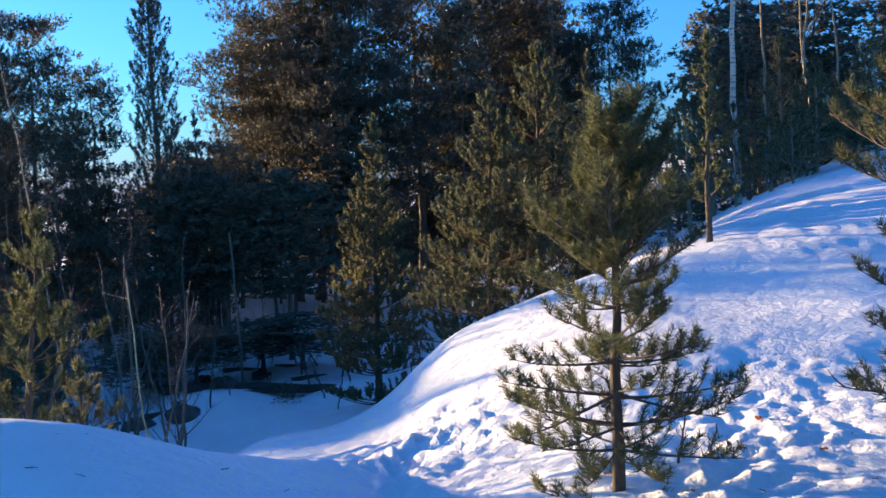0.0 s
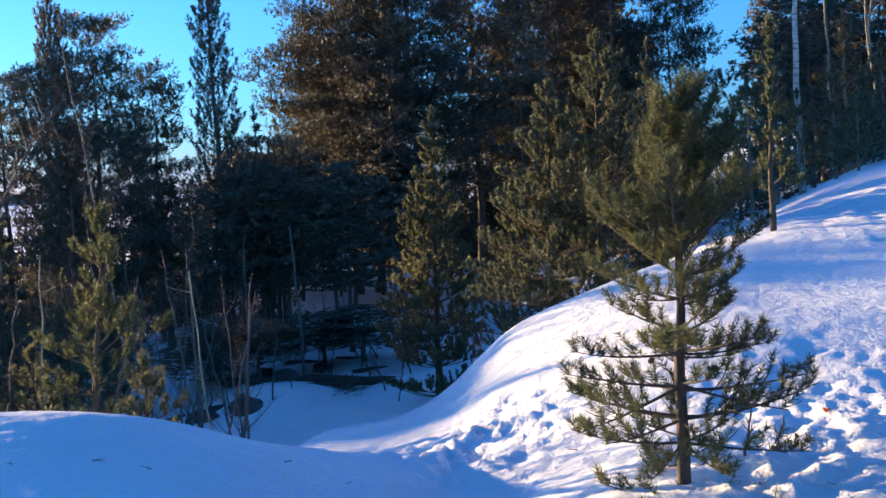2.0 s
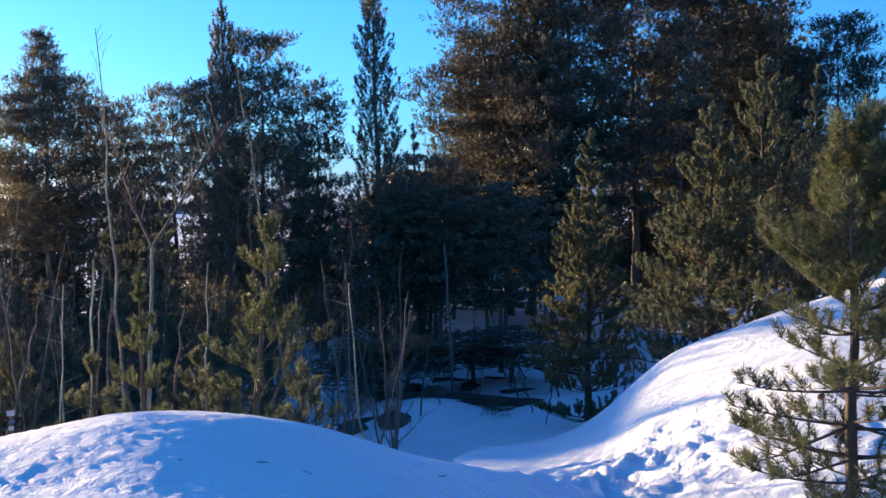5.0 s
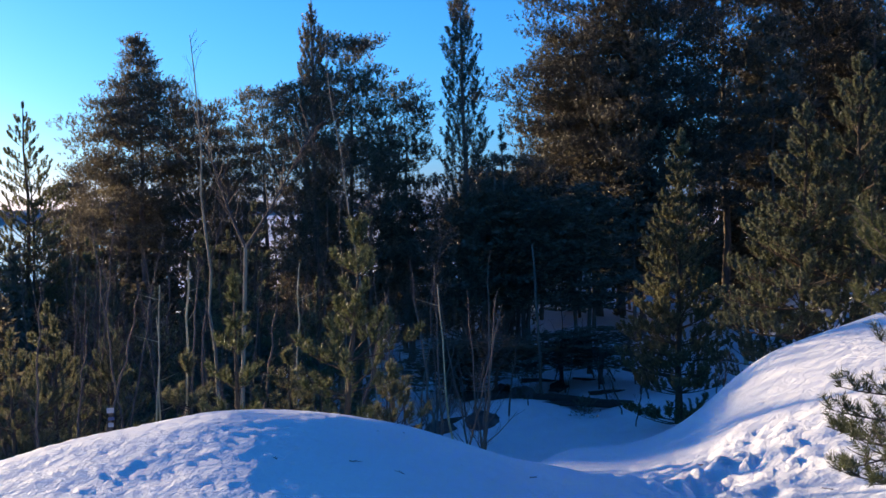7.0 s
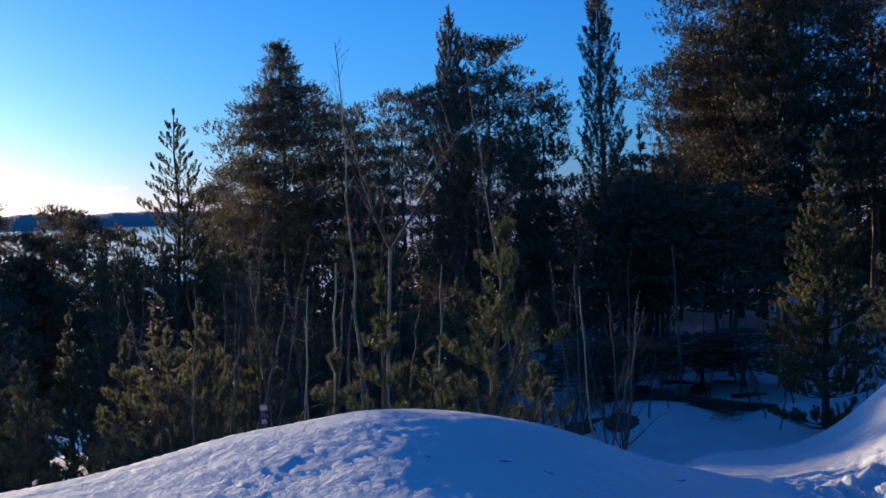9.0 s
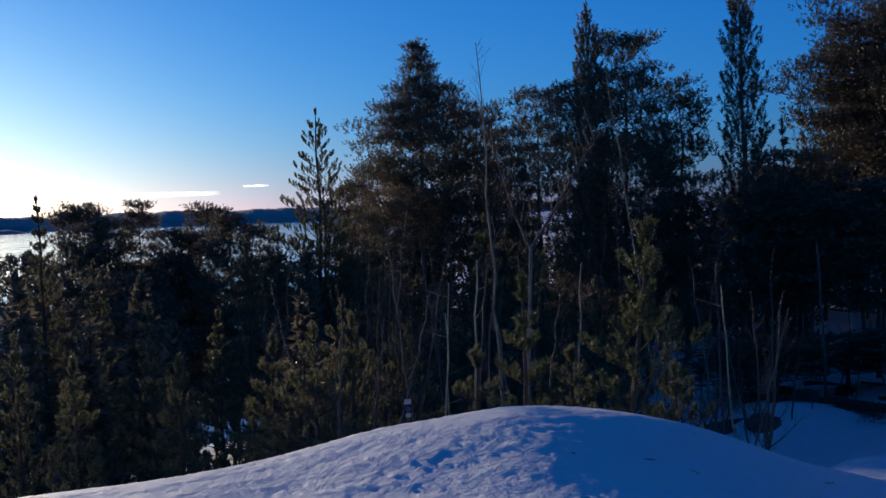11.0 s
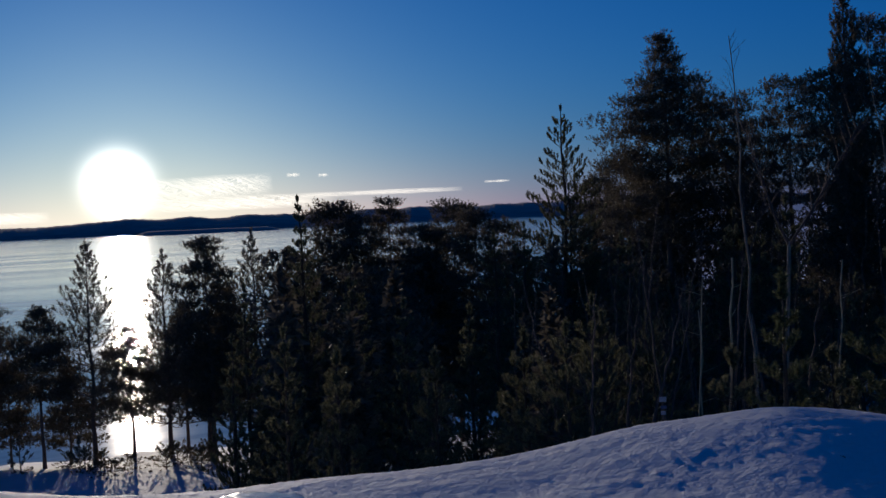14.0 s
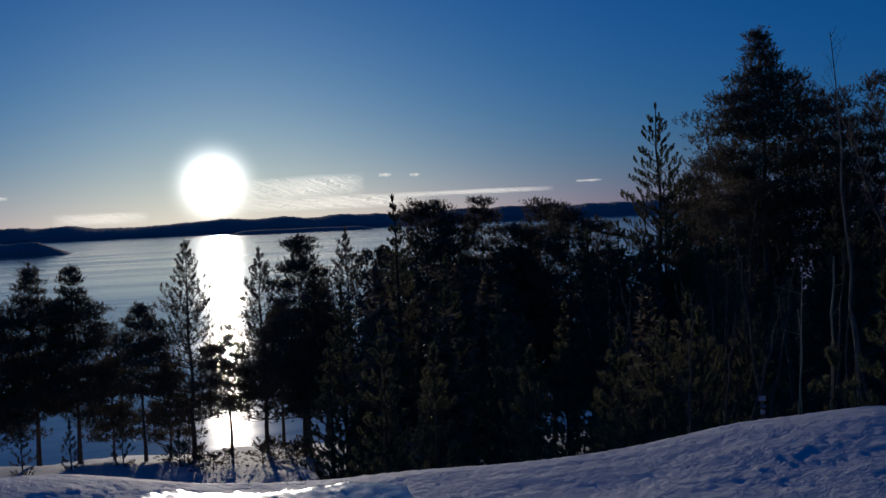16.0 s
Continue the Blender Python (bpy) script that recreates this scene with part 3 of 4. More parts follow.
near_pine = plant(-9.06, 6.4, 3.60, 0.8, "young green pine with an open lower crown on the bank", seed=11, bare=0.05, tilt=0.045, **YOUNG)
plant(-24.6, 6.2, 8.6, 0.92, "young green pine with long needled shoots at the slope's edge", seed=12, bare=0.1, thin=0.85, **dict(YOUNG, limbs=4))
plant(-13.27, 15.0, 6.09, 0.62, "thin sparse sapling pine with a bare reddish stem", seed=13, bare=0.2, tilt=0.02, shape="open", detail="mid", mats=(NEEDLE_NEAR, BARK_RED), whorl=0.26, limbs=6)
plant(3.08, 22.6, 3.14, 1.45, "bushy young pine with olive-green whorls at the foot of the bank", seed=14, tilt=0.03, bare=0.04, **dict(SLOPE, detail="tuft", whorl=0.3, limbs=11))
plant(-5.14, 18.6, 6.36, 2.1, "dense olive-green pine behind the snow bank", seed=15, tilt=0.03, **dict(MID, detail="tuft", limbs=7, whorl=0.30))
plant(-2.69, 18.2, 4.30, 1.7, "lower pine crowding against a taller one", seed=24, tilt=0.03, **dict(MID, detail="tuft", limbs=7, whorl=0.30))
plant(-7.55, 20.0, 5.89, 0.9, "slim pine with a single tall leader", seed=16, tilt=0.03, **MID)
plant(-0.66, 19.4, -0.33, 1.2, "small dense pine beside a taller one", seed=17, tilt=0.03, **MID)
plant(19.19, 10.5, -1.27, 1.0, "young pine with pale candle shoots below the mound", seed=18, bare=0.2, tilt=0.1, shape="open", detail="close", mats=(NEEDLE_NEAR, BARK_RED), whorl=0.26, limbs=8)
plant(25.50, 11.0, -3.55, 0.5, "small pine among birch stems", seed=19, shape="young", detail="close", mats=(NEEDLE_NEAR, BARK_RED), whorl=0.3, limbs=5)
plant(34.5, 34.0, 5.2, 3.0, "slender pine with a feathery leading shoot", seed=21, shape="young", detail="mid", mats=(NEEDLE_OLIVE, BARK_RED), whorl=0.38, limbs=7, bare=.15)
plant(34.3, 33.0, 1.3, 3.2, "bushy olive pine crowding round a slender one", seed=27, **dict(SLOPE, whorl=0.4))
plant(36.6, 33.0, -0.5, 2.0, "bushy olive pine beside a slender one", seed=28, **dict(SLOPE, whorl=0.45))
plant(38.2, 31.0, -0.9, 1.8, "low olive pine on the lake slope", seed=29, **dict(SLOPE, whorl=0.45))
plant(13.63, 31.9, 10.71, 2.3, "tall slim conifer standing above the wood", seed=22, thin=0.9, shape="slim", detail="far", mats=(NEEDLE_FAR, BARK_DARK), whorl=0.2, limbs=7)
plant(20.93, 34.6, 9.79, 2.5, "tall pine with a narrow pointed top", seed=23, shape="slim", detail="far", mats=(NEEDLE_FAR, BARK_DARK), whorl=0.22, limbs=7)
plant(11.76, 33.0, 3.69, 1.7, "small bushy conifer leaning on the slim one", seed=25, shape="young", detail="far", mats=(NEEDLE_FAR, BARK_DARK), whorl=0.34, limbs=6)
plant(47.91, 31.0, 1.29, 1.75, "olive pine with a stout spike of a leader", seed=26, **SLOPE)

for i, (az, r, el, w, bare) in enumerate((
        (7.1, 41.0, 12.3, 3.3, 0.25),
        (8.3, 42.0, 7.4, 2.5, 0.2),
        (3.93, 39.0, 12.68, 3.4, 0.28),
        (0.89, 43.0, 12.44, 3.6, 0.3),
        (-3.40, 44.0, 10.53, 3.2, 0.3),
        (-4.84, 45.0, 7.88, 2.5, 0.3),
        (19.18, 36.0, 8.03, 1.75, 0.25),
        (21.45, 37.0, 6.17, 1.3, 0.3),
        (16.45, 37.0, 5.78, 1.2, 0.3),
        (18.35, 34.0, 3.62, 1.5, 0.2),
        (26.37, 48.0, 5.29, 1.7, 0.45),
        (23.43, 48.0, 5.93, 1.5, 0.45),
        (25.09, 46.0, 3.22, 1.7, 0.3),
        (11.13, 36.0, 1.73, 1.7, 0.3),
        (45.7, 60.0, 0.8, 2.1, 0.15),
        (42.95, 60.0, 0.8, 1.4, 0.15),
        (39.7, 60.0, 0.4, 2.1, 0.15),
        (41.2, 56.0, -0.65, 1.7, 0.12),
        (37.2, 58.0, -0.3, 1.5, 0.15),
        (44.45, 58.0, 0.0, 1.7, 0.12),
        (52.02, 57.0, -0.74, 1.5, 0.2),
        (38.71, 52.0, -0.16, 1.4, 0.2),
        (32.7, 56.0, 1.4, 1.6, 0.3),
        (31.3, 60.0, 2.5, 1.8, 0.3),
        (-8.63, 42.0, 7.70, 2.0, 0.25),
        (-6.54, 44.0, 6.81, 1.6, 0.3),
        )):
    # pines below heading 9 take the needles darkened as if self-shaded
    plant(az, r, el, w * 1.15, "tall old pine with a dark rounded crown", group="old pines of the wood", seed=40 + i, bare=bare, **(dict(OLD, mats=(NEEDLE_SHADED, BARK_DARK)) if az < 9 else dict(OLD, detail="shore") if az > 31 else OLD))
plant(29.22, 46.6, 8.44, 3.0, "tall pine with a layered pointed crown above a bare stem", seed=61, shape="layered", detail="far", mats=(NEEDLE_FAR, BARK_DARK), whorl=0.5, limbs=8, bare=.45)
plant(-6.09, 41.2, 10.16, 1.9, "dark pointed spruce behind the pines", name="spruce_tree", seed=60, tilt=0.02, shape="spruce", detail="far", mats=(NEEDLE_SPRUCE, BARK_DARK), whorl=0.4, limbs=7)
for i, (az, r, el, w) in enumerate((
        (35.73, 15.0, -3.08, 0.95),
        (33.75, 16.0, -4.65, 0.8),
        (31.17, 17.0, -5.87, 0.8),
        (27.74, 13.0, -7.16, 0.6),
        (22.83, 14.0, -5.18, 0.7),
        (21.21, 20.0, -2.73, 1.1),
        (17.84, 13.0, -5.37, 0.6),
        (28.88, 22.0, -3.81, 0.9),
        (40.02, 21.0, -4.51, 0.9),
        (43.41, 20.0, -4.04, 0.8),
        (45.61, 26.0, -1.86, 1.1),
        (50.90, 27.0, -2.94, 1.0),
        (37.66, 17.0, -5.89, 0.8),
        (34.00, 19.0, -3.80, 0.9),
        (49.69, 18.0, -5.14, 0.8),
        (42.23, 17.0, -6.75, 0.7),
        (31.13, 20.0, -5.06, 0.9),
        (47.17, 17.0, -6.42, 0.7),
        (49.23, 30.0, -4.48, 1.2),
        (51.69, 26.0, -5.44, 1.0),
        )):
    el = min(el, math.degrees(math.atan2(lit_cap(az, r) + 0.3 - EYE[2], r)))
    plant(az, r, el, w * 1.35, "olive-brown young pine on the slope below the mound", group="pines on the lake slope", seed=70 + i, **dict(SLOPE, whorl=0.34, detail="close" if r < 18 else "mid"))
rnd = random.Random(31)
for k in range(12):
    az, r = 19.5 + 13.5 * (k + rnd.random()) / 12, rnd.uniform(25, 36)
    el = min(rnd.uniform(-2.5, 1.2), math.degrees(math.atan2(lit_cap(az, r) + 0.4 - EYE[2], r)))
    plant(az, r, el, rnd.uniform(1.3, 1.9), "olive-brown pine in the thicket above the lake", group="pines of the thicket", seed=160 + k, **dict(SLOPE, whorl=0.48))
for i, (az, r, el, w, bare, shape) in enumerate((
        (66.85, 59.9, -2.2, 2.1, 0.15, 'old'), (64.81, 61.2, -1.24, 2, 0.22, 'old'), (62.96, 61.2, -1.51, 2.1, 0.24, 'old'), (59.94, 59.9, -3.43, 1.7, 0.45, 'old'),
        (57.6, 59.9, -0.52, 2.2, 0.18, 'young'), (55.82, 62.5, -4.55, 1.5, 0.3, 'old'), (54.07, 61.2, -1.07, 2.1, 0.15, 'young'), (52.22, 58.5, -0.96, 2.5, 0.18, 'young'),
        (49.77, 58.5, -0.33, 2.2, 0.12, 'young'), (58.7, 62.5, -6.14, 1.2, 0.2, 'old'), (53.25, 63.8, -3.74, 1.6, 0.3, 'old'), (51.03, 62.5, -2.96, 1.8, 0.25, 'old'),
        (61.34, 63.8, -5.84, 1.3, 0.2, 'old'))):
    shape = "layered" if shape == "old" else shape
    plant(az, r, el, w * (1.6 if shape == "young" else 1.25), "dark pine on the lake shore seen against the ice", group="shore pines", seed=90 + i, shape=shape, detail="shore", mats=(NEEDLE_FAR, BARK_DARK), whorl=0.36 if shape == "young" else 0.5, limbs=8 if shape == "young" else 6, bare=bare)
for i, (az, r, el) in enumerate((
        (63.43, 57.2, -8.76), (61.05, 57.2, -8.97), (58.41, 55.9, -9.62), (65.63, 55.9, -8.55))):
    plant(az, r, el, .8, "small shrubby pine at the shore", group="shore saplings", seed=110 + i, shape="young", detail="far", mats=(NEEDLE_FAR, BARK_DARK), whorl=0.3, limbs=5)

for i, (az, r, el, w) in enumerate((
        (-14.42, 21.9, 2.78, 0.8), (-16.03, 22.6, 3.91, 0.9), (-17.05, 21.9, 2.13, 0.9), (-18.19, 23.3, 4.66, 0.9), (-19.24, 23.9, 3.1, 1), (-20.81, 23.9, 5.83, 1),
        (-22.1, 22.6, 3.47, 1), (-12.17, 23.9, 4.19, 0.9), (-13.3, 25.5, 6.4, 1), (-16.6, 26, 6.2, 1), (-17.7, 24.2, 3.0, 1.1), (-19.9, 25.5, 4.2, 1.1), (-11.2, 26, 2.2, 1))):
    plant(az, r, el, w * 1.35, "airy young pine on the sunny hillside", group="hillside pines", seed=140 + i, shape="open", detail="mid", mats=(NEEDLE_OLIVE, BARK_TAN), whorl=0.26, limbs=9, bare=.12)

# birches and other leafless trees
for i, (az, r, el, rad, lean, start) in enumerate((
        (-14.51, 22.6, 17.78, 0.07, (0, 0), 0.5), (17.95, 18.6, 8.72, 0.02, (-0.9, 0), 0.55), (26.1, 16.0, 8.6, 0.028, (-0.25, 0), 0.5), (-15.84, 25.3, 16.16, 0.03, (0, 0), 0.5),
        (-17.18, 26.6, 14.56, 0.035, (0.7, 0), 0.4), (-18.14, 27.9, 14.58, 0.035, (-0.6, 0), 0.5), (-19.42, 26.6, 14.62, 0.03, (-0.4, 0), 0.5),
        (28.01, 13.3, -1.99, 0.02, (0.25, 0), 0.9), (30.36, 16, -0.2, 0.02, (-0.5, 0), 0.4), (31.35, 16.5, -0.92, 0.02, (0.9, 0), 0.4), (32.44, 17.3, 0.55, 0.02, (0.6, 0), 0.4))):
    ob = bare_tree("birch_tree", height_to(az, r, el), 120 + i, rad, BIRCH if i == 0 else BARK_BROWN if i > 6 else BARK_TAN, start=start, lean=lean)
    tagged(stand(ob, az, r), "leafless birch with a pale slender trunk and fine twigs", "tree", "bare birches")

ob = forked_birch("birch_tree", height_to(25.63, 13.3, -1.55), (((-.4, 0, 1), 1.5), ((.6, 0, 1), 1.6)), 131, .03)
tagged(stand(ob, 25.63, 13.3, 25.6), "leafless birch whose pale stem forks in two", "tree", "bare birches")


# brown leafless thicket below the mound
rnd = random.Random(77)
for k in range(80):
    az = rnd.uniform(13, 38)
    r = rnd.uniform(13, 34)
    h = max(1.2, min(height_to(az, r, rnd.uniform(-5, 2.2)), lit_cap(az, r) + 1.0 - ground_z(az, r)))
    ob = bare_tree("bare_shrub", h, 300 + k, rnd.uniform(.014, .028), BARK_BROWN, .15, (rnd.uniform(-.8, .8), rnd.uniform(-.5, .5)), .42, 14, .02)
    tagged(stand(ob, az, r), "leafless brown shrub with many thin upright twigs", "shrub", "bare thicket")

# thin poles beside the mound, their sunlight put into the pale colour
for az, r, el, rad, lean in ((28.17, 13.3, -2.29, .02, (.16, 0)), (28.95, 15, -4.9, .016, (-.03, 0)), (14.59, 14, -3.9, .016, (-.21, 0)), (29.6, 14.5, -3.4, .014, (.2, 0)), (22.6, 15, -2.6, .016, (.1, 0))):
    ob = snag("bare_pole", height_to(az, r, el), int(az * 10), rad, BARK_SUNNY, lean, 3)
    tagged(stand(ob, az, r, az), "thin dead sapling stem coloured pale as if sunlit", "tree stem", "pale poles")

# low brown brush on the floor of the hollow
rnd = random.Random(58)
for k in range(20):
    az, r = 4.5 + 11.5 * (k + rnd.random()) / 20, rnd.uniform(23.5, 37)
    ob = bare_tree("bare_shrub", rnd.uniform(.5, 1.5), 520 + k, rnd.uniform(.012, .022), BARK_TWIG, .08, (rnd.uniform(-.4, .4), rnd.uniform(-.3, .3)), .55, 16, .03)
    tagged(stand(ob, az, r), "low leafless brush poking out of the snow", "shrub", "brush of the hollow")

# broken and dead stems in the hollow
for i, (az, r, el, rad, lean) in enumerate((
        (10.1, 27.0, -2.0, 0.04, (-0.15, 0)), (8.07, 39.9, 2.27, 0.06, (0.2, 0)), (5.61, 43.9, 1.57, 0.06, (0, 0)), (6.76, 50.5, 2.67, 0.08, (-0.2, 0)),
        (6.27, 53.2, 1.91, 0.08, (0, 0)), (0.16, 31.9, -5.39, 0.07, (0, 0)), (0.76, 43.9, 0.21, 0.06, (0, 0)), (10.88, 35.9, 2.06, 0.07, (0.3, 0)),
        (11.81, 31.9, 1.35, 0.06, (-0.2, 0)), (9.91, 41.2, 2.04, 0.06, (0, 0)), (8.71, 45.2, 2.37, 0.07, (0.2, 0)), (12.66, 34.6, 1.75, 0.06, (0.1, 0)))):
    # the sixth stem takes the bark coloured as if sunlit
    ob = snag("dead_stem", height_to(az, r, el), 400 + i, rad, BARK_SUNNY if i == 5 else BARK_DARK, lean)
    tagged(stand(ob, az, r), "bare dead stem with broken branch stubs in the snow", "tree stem", "dead stems")
for i, (az, r, turn, length, rad) in enumerate(((13.4, 27.0, 0, 2.7, 0.13), (10.5, 30.0, -8, 2.2, 0.10), (14.4, 25.5, 35, 1.4, 0.09), (1.9, 33.0, 3, 2.0, 0.09), (8.0, 29.0, -20, 1.5, 0.07), (16.5, 26.0, 60, 1.4, 0.09), (9.8, 26.0, 15, 1.2, 0.06), (12.2, 26.5, 4, 3.2, 0.16), (9.0, 32.0, -12, 2.6, 0.1), (7.2, 27.5, 24, 1.6, 0.07), (11.2, 34.0, 10, 2.8, 0.12), (5.6, 31.0, -30, 1.5, 0.08))):
    ob = snag("fallen_log", length, 420 + i, rad, BARK_LOG, (0.12 * length, 0), 0)
    ob.matrix_basis = Matrix.Translation(bearing(az, r, ground_z(az, r) + rad * 0.2)) @ Matrix.Rotation(radians(turn), 4, "Z") @ Matrix.Rotation(radians(86), 4, "Y")
    tagged(ob, "dark fallen log half sunk in snow", "log", "fallen logs")

# the wood behind
DARK = (NEEDLE_SPRUCE, BARK_DARK)
WOOD = dict(OLD, detail="wood", whorl=0.8, trunk_r=0.085)
kinds = [conifer("pine_tree", 13.0, 2.6, .3, seed=201, **WOOD), conifer("pine_tree", 12.0, 2.8, .18, seed=202, **WOOD),
         conifer("spruce_tree", 12.0, 2.4, .05, shape="spruce", detail="wood", seed=203, mats=DARK, whorl=0.55, limbs=6),
         conifer("pine_tree", 12.0, 2.2, .35, seed=204, **WOOD),
         conifer("spruce_tree", 6.0, 1.7, .02, shape="spruce", detail="wood", seed=205, mats=(NEEDLE_FAR, BARK_DARK), whorl=0.34, limbs=7),
         conifer("pine_tree", 6.0, 1.6, .04, shape="young", detail="wood", seed=206, mats=(NEEDLE_FAR, BARK_DARK), whorl=0.36, limbs=7)]
tall = (13.0, 12.0, 12.0, 12.0, 6.0, 6.0)
names = ("dark old pine in the shaded wood", "dark broad pine in the shaded wood", "dark spruce in the shaded wood", "dark slender pine in the shaded wood",
         "low dense spruce of the undergrowth", "low dense pine of the undergrowth")
rnd = random.Random(5)


def skyline(az):
    """How high the wood reaches at a heading, in degrees."""
    return float(np.interp(az, (-27, -13, -12, -9.7, -9.2, -7.2, -5.5, 6.7, 8.9, 11.2, 14.9, 17.8, 22.3, 26.7, 31.1, 34.1, 37, 50.7), (9, 9, 4, 4, 6, 7.6, 12.5, 12.9, 7.2, 2, 2.9, 4.5, 4.6, 4, 1.4, -.6, -.9, -1.4)))


spots = []
for k in range(52):
    az = rnd.uniform(-27, 49)
    r = rnd.uniform(36, 77) if az < 31 else rnd.uniform(43, 61)
    top = skyline(az)
    if 15 < az < 34 and rnd.random() < 0.45:
        continue
    spots.append((az, r, top - rnd.uniform(0, 3) - 0.15 * abs(top) * rnd.random(), k % 4))
for k in range(26):  # undergrowth
    az = rnd.uniform(13.4, 50)
    spots.append((az, rnd.uniform(20, 40), rnd.uniform(-5, -1.4), 4 + k % 2))
for k in range(14):
    az = rnd.uniform(-10.6, 7.4)
    spots.append((az, rnd.uniform(40, 60), rnd.uniform(-3.4, 1), 4 + k % 2))
for k in range(9):  # slim pines over the hollow
    az = 6.3 + 8.2 * (k + rnd.random()) / 9
    spots.append((az, rnd.uniform(27, 34), rnd.uniform(0.6, 2.0), 3))
for k in range(22):  # slender stems beyond the hollow
    az = rnd.uniform(4.4, 17.8)
    spots.append((az, rnd.uniform(35, 64), rnd.uniform(0.3, 2.2), 3 * (k % 2)))
for k in range(20):
    az = rnd.uniform(-1, 12.6)
    spots.append((az, rnd.uniform(50, 62), rnd.uniform(-3.0, 0.4), 4 + k % 2))
for k in range(16):
    spots.append((1.5 + 12 * (k + rnd.random()) / 24, rnd.uniform(66, 77), rnd.uniform(-.2, 2.8), 2))
# low spruces added to keep the sun off the floor of the hollow
for k in range(12):
    az = rnd.uniform(14.5, 19)
    spots.append((az, rnd.uniform(41, 50), rnd.uniform(-3.3, -1.8), 4))
for k in range(22):  # far floor of the wood
    az = 1.5 + 11 * (k + rnd.random()) / 22
    spots.append((az, rnd.uniform(56, 77), rnd.uniform(-2.5, -.3), 4 + k % 2))
for k in range(30):  # the wood's far edge, towards the lake; added to block the low sun
    az = rnd.uniform(11, 26.7)
    spots.append((az, rnd.uniform(64, 90), rnd.uniform(-1.9, 0.5), (2, 4, 2, 5)[k % 4]))
for k in range(22):  # above the lake
    az = rnd.uniform(27.4, 49)
    spots.append((az, rnd.uniform(44, 60), rnd.uniform(-1.2, -.1) if az > 34 else rnd.uniform(-.5, 1.4), k % 4))
for k in range(34):  # thicket hiding the ice
    az = 19 + 15 * (k + rnd.random()) / 34
    spots.append((az, rnd.uniform(38, 58), rnd.uniform(-2.6, -0.6), 4 + k % 2))
for k in range(11):  # undergrowth of the hillside
    az = -8 - 14 * (k + rnd.random()) / 11
    spots.append((az, rnd.uniform(28, 38), rnd.uniform(0.4, 2.6) - 0.12 * (az + 14), 4 + k % 2))
for k in range(14):  # behind the bank
    az = -7 + 9 * (k + rnd.random()) / 14
    spots.append((az, rnd.uniform(46, 56), rnd.uniform(1.5, 5.5), (1, 2)[k % 2]))
for k in range(20):  # the hillside
    az = rnd.uniform(-25.5, -13.5)
    spots.append((az, rnd.uniform(33, 56), rnd.uniform(4.5, 11.5), (0, 1, 3)[k % 3]))


used = set()
for az, r, el, i in spots:
    h = max(1.3, min(height_to(az, r, el), lit_cap(az, r) - ground_z(az, r)) * rnd.uniform(0.82, 1.0))
    s = h / tall[i]
    wide = max(.42 if i == 3 and r < 26 else .8, min(s, 1.3)) * rnd.uniform(.85, 1.15)
    m = Matrix.Translation(bearing(az, r, ground_z(az, r))) @ Matrix.Rotation(rnd.uniform(0, 6.28), 4, "Z")
    ob = kinds[i] if i not in used else copy_thing(kinds[i], m)
    used.add(i)
    ob.matrix_basis = m @ Matrix.Diagonal((wide, wide, s, 1))
    tagged(ob, names[i], "tree", "trees of the wood")


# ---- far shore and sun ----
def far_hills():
    m, n, l, b = material("hazed_far_forest")
    # distance haze is put into the colour, so the woods are far too pale
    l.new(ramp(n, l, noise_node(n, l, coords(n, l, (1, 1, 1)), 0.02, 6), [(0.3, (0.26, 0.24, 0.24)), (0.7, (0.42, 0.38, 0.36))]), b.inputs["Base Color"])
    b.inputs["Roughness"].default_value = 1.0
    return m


FAR = far_hills()


def shore(name, label, a0, a1, r, height, depth, seed, step=0.08):
    """A wooded ridge: a treed front that rises from the ice and a rounded back."""
    verts, faces = [], []
    k = int((a1 - a0) / step)
    steps = ((0.0, 0.0), (0.02, 0.22), (0.1, 0.4), (0.25, 0.66), (0.42, 0.9), (0.55, 1.0), (0.75, 0.8), (1.0, -0.05))
    for i in range(k + 1):
        a = a0 + (a1 - a0) * i / k
        e = min(1, min(i, k - i) / (k * 0.12))
        h = height * e * (0.78 + 0.34 * noise.noise((a * 0.16, seed, 0)) + 0.12 * noise.noise((a * 0.7, seed, 3)))
        for q, (u, v) in enumerate(steps):
            trees = height * 0.035 * e * noise.noise((a * 9, seed, q * 1.7)) * (0 < v < 1.01)
            verts.append(bearing(a, r + depth * u, LAKE_Z - 1 + h * v + trees)[:])
    m = len(steps)
    for i in range(k):
        for q in range(m - 1):
            faces.append((i * m + q, i * m + q + 1, i * m + q + 1 + m, i * m + q + m))
    me = bpy.data.meshes.new(name)
    me.from_pydata(verts, [], faces)
    me.polygons.foreach_set("use_smooth", [True] * len(me.polygons))
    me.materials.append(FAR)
    return tagged(new(name, me), label, "far shore", kind="structure")


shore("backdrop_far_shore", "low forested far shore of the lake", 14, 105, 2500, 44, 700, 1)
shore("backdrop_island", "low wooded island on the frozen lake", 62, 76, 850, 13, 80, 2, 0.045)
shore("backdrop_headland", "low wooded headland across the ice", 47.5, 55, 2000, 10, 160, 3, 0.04)



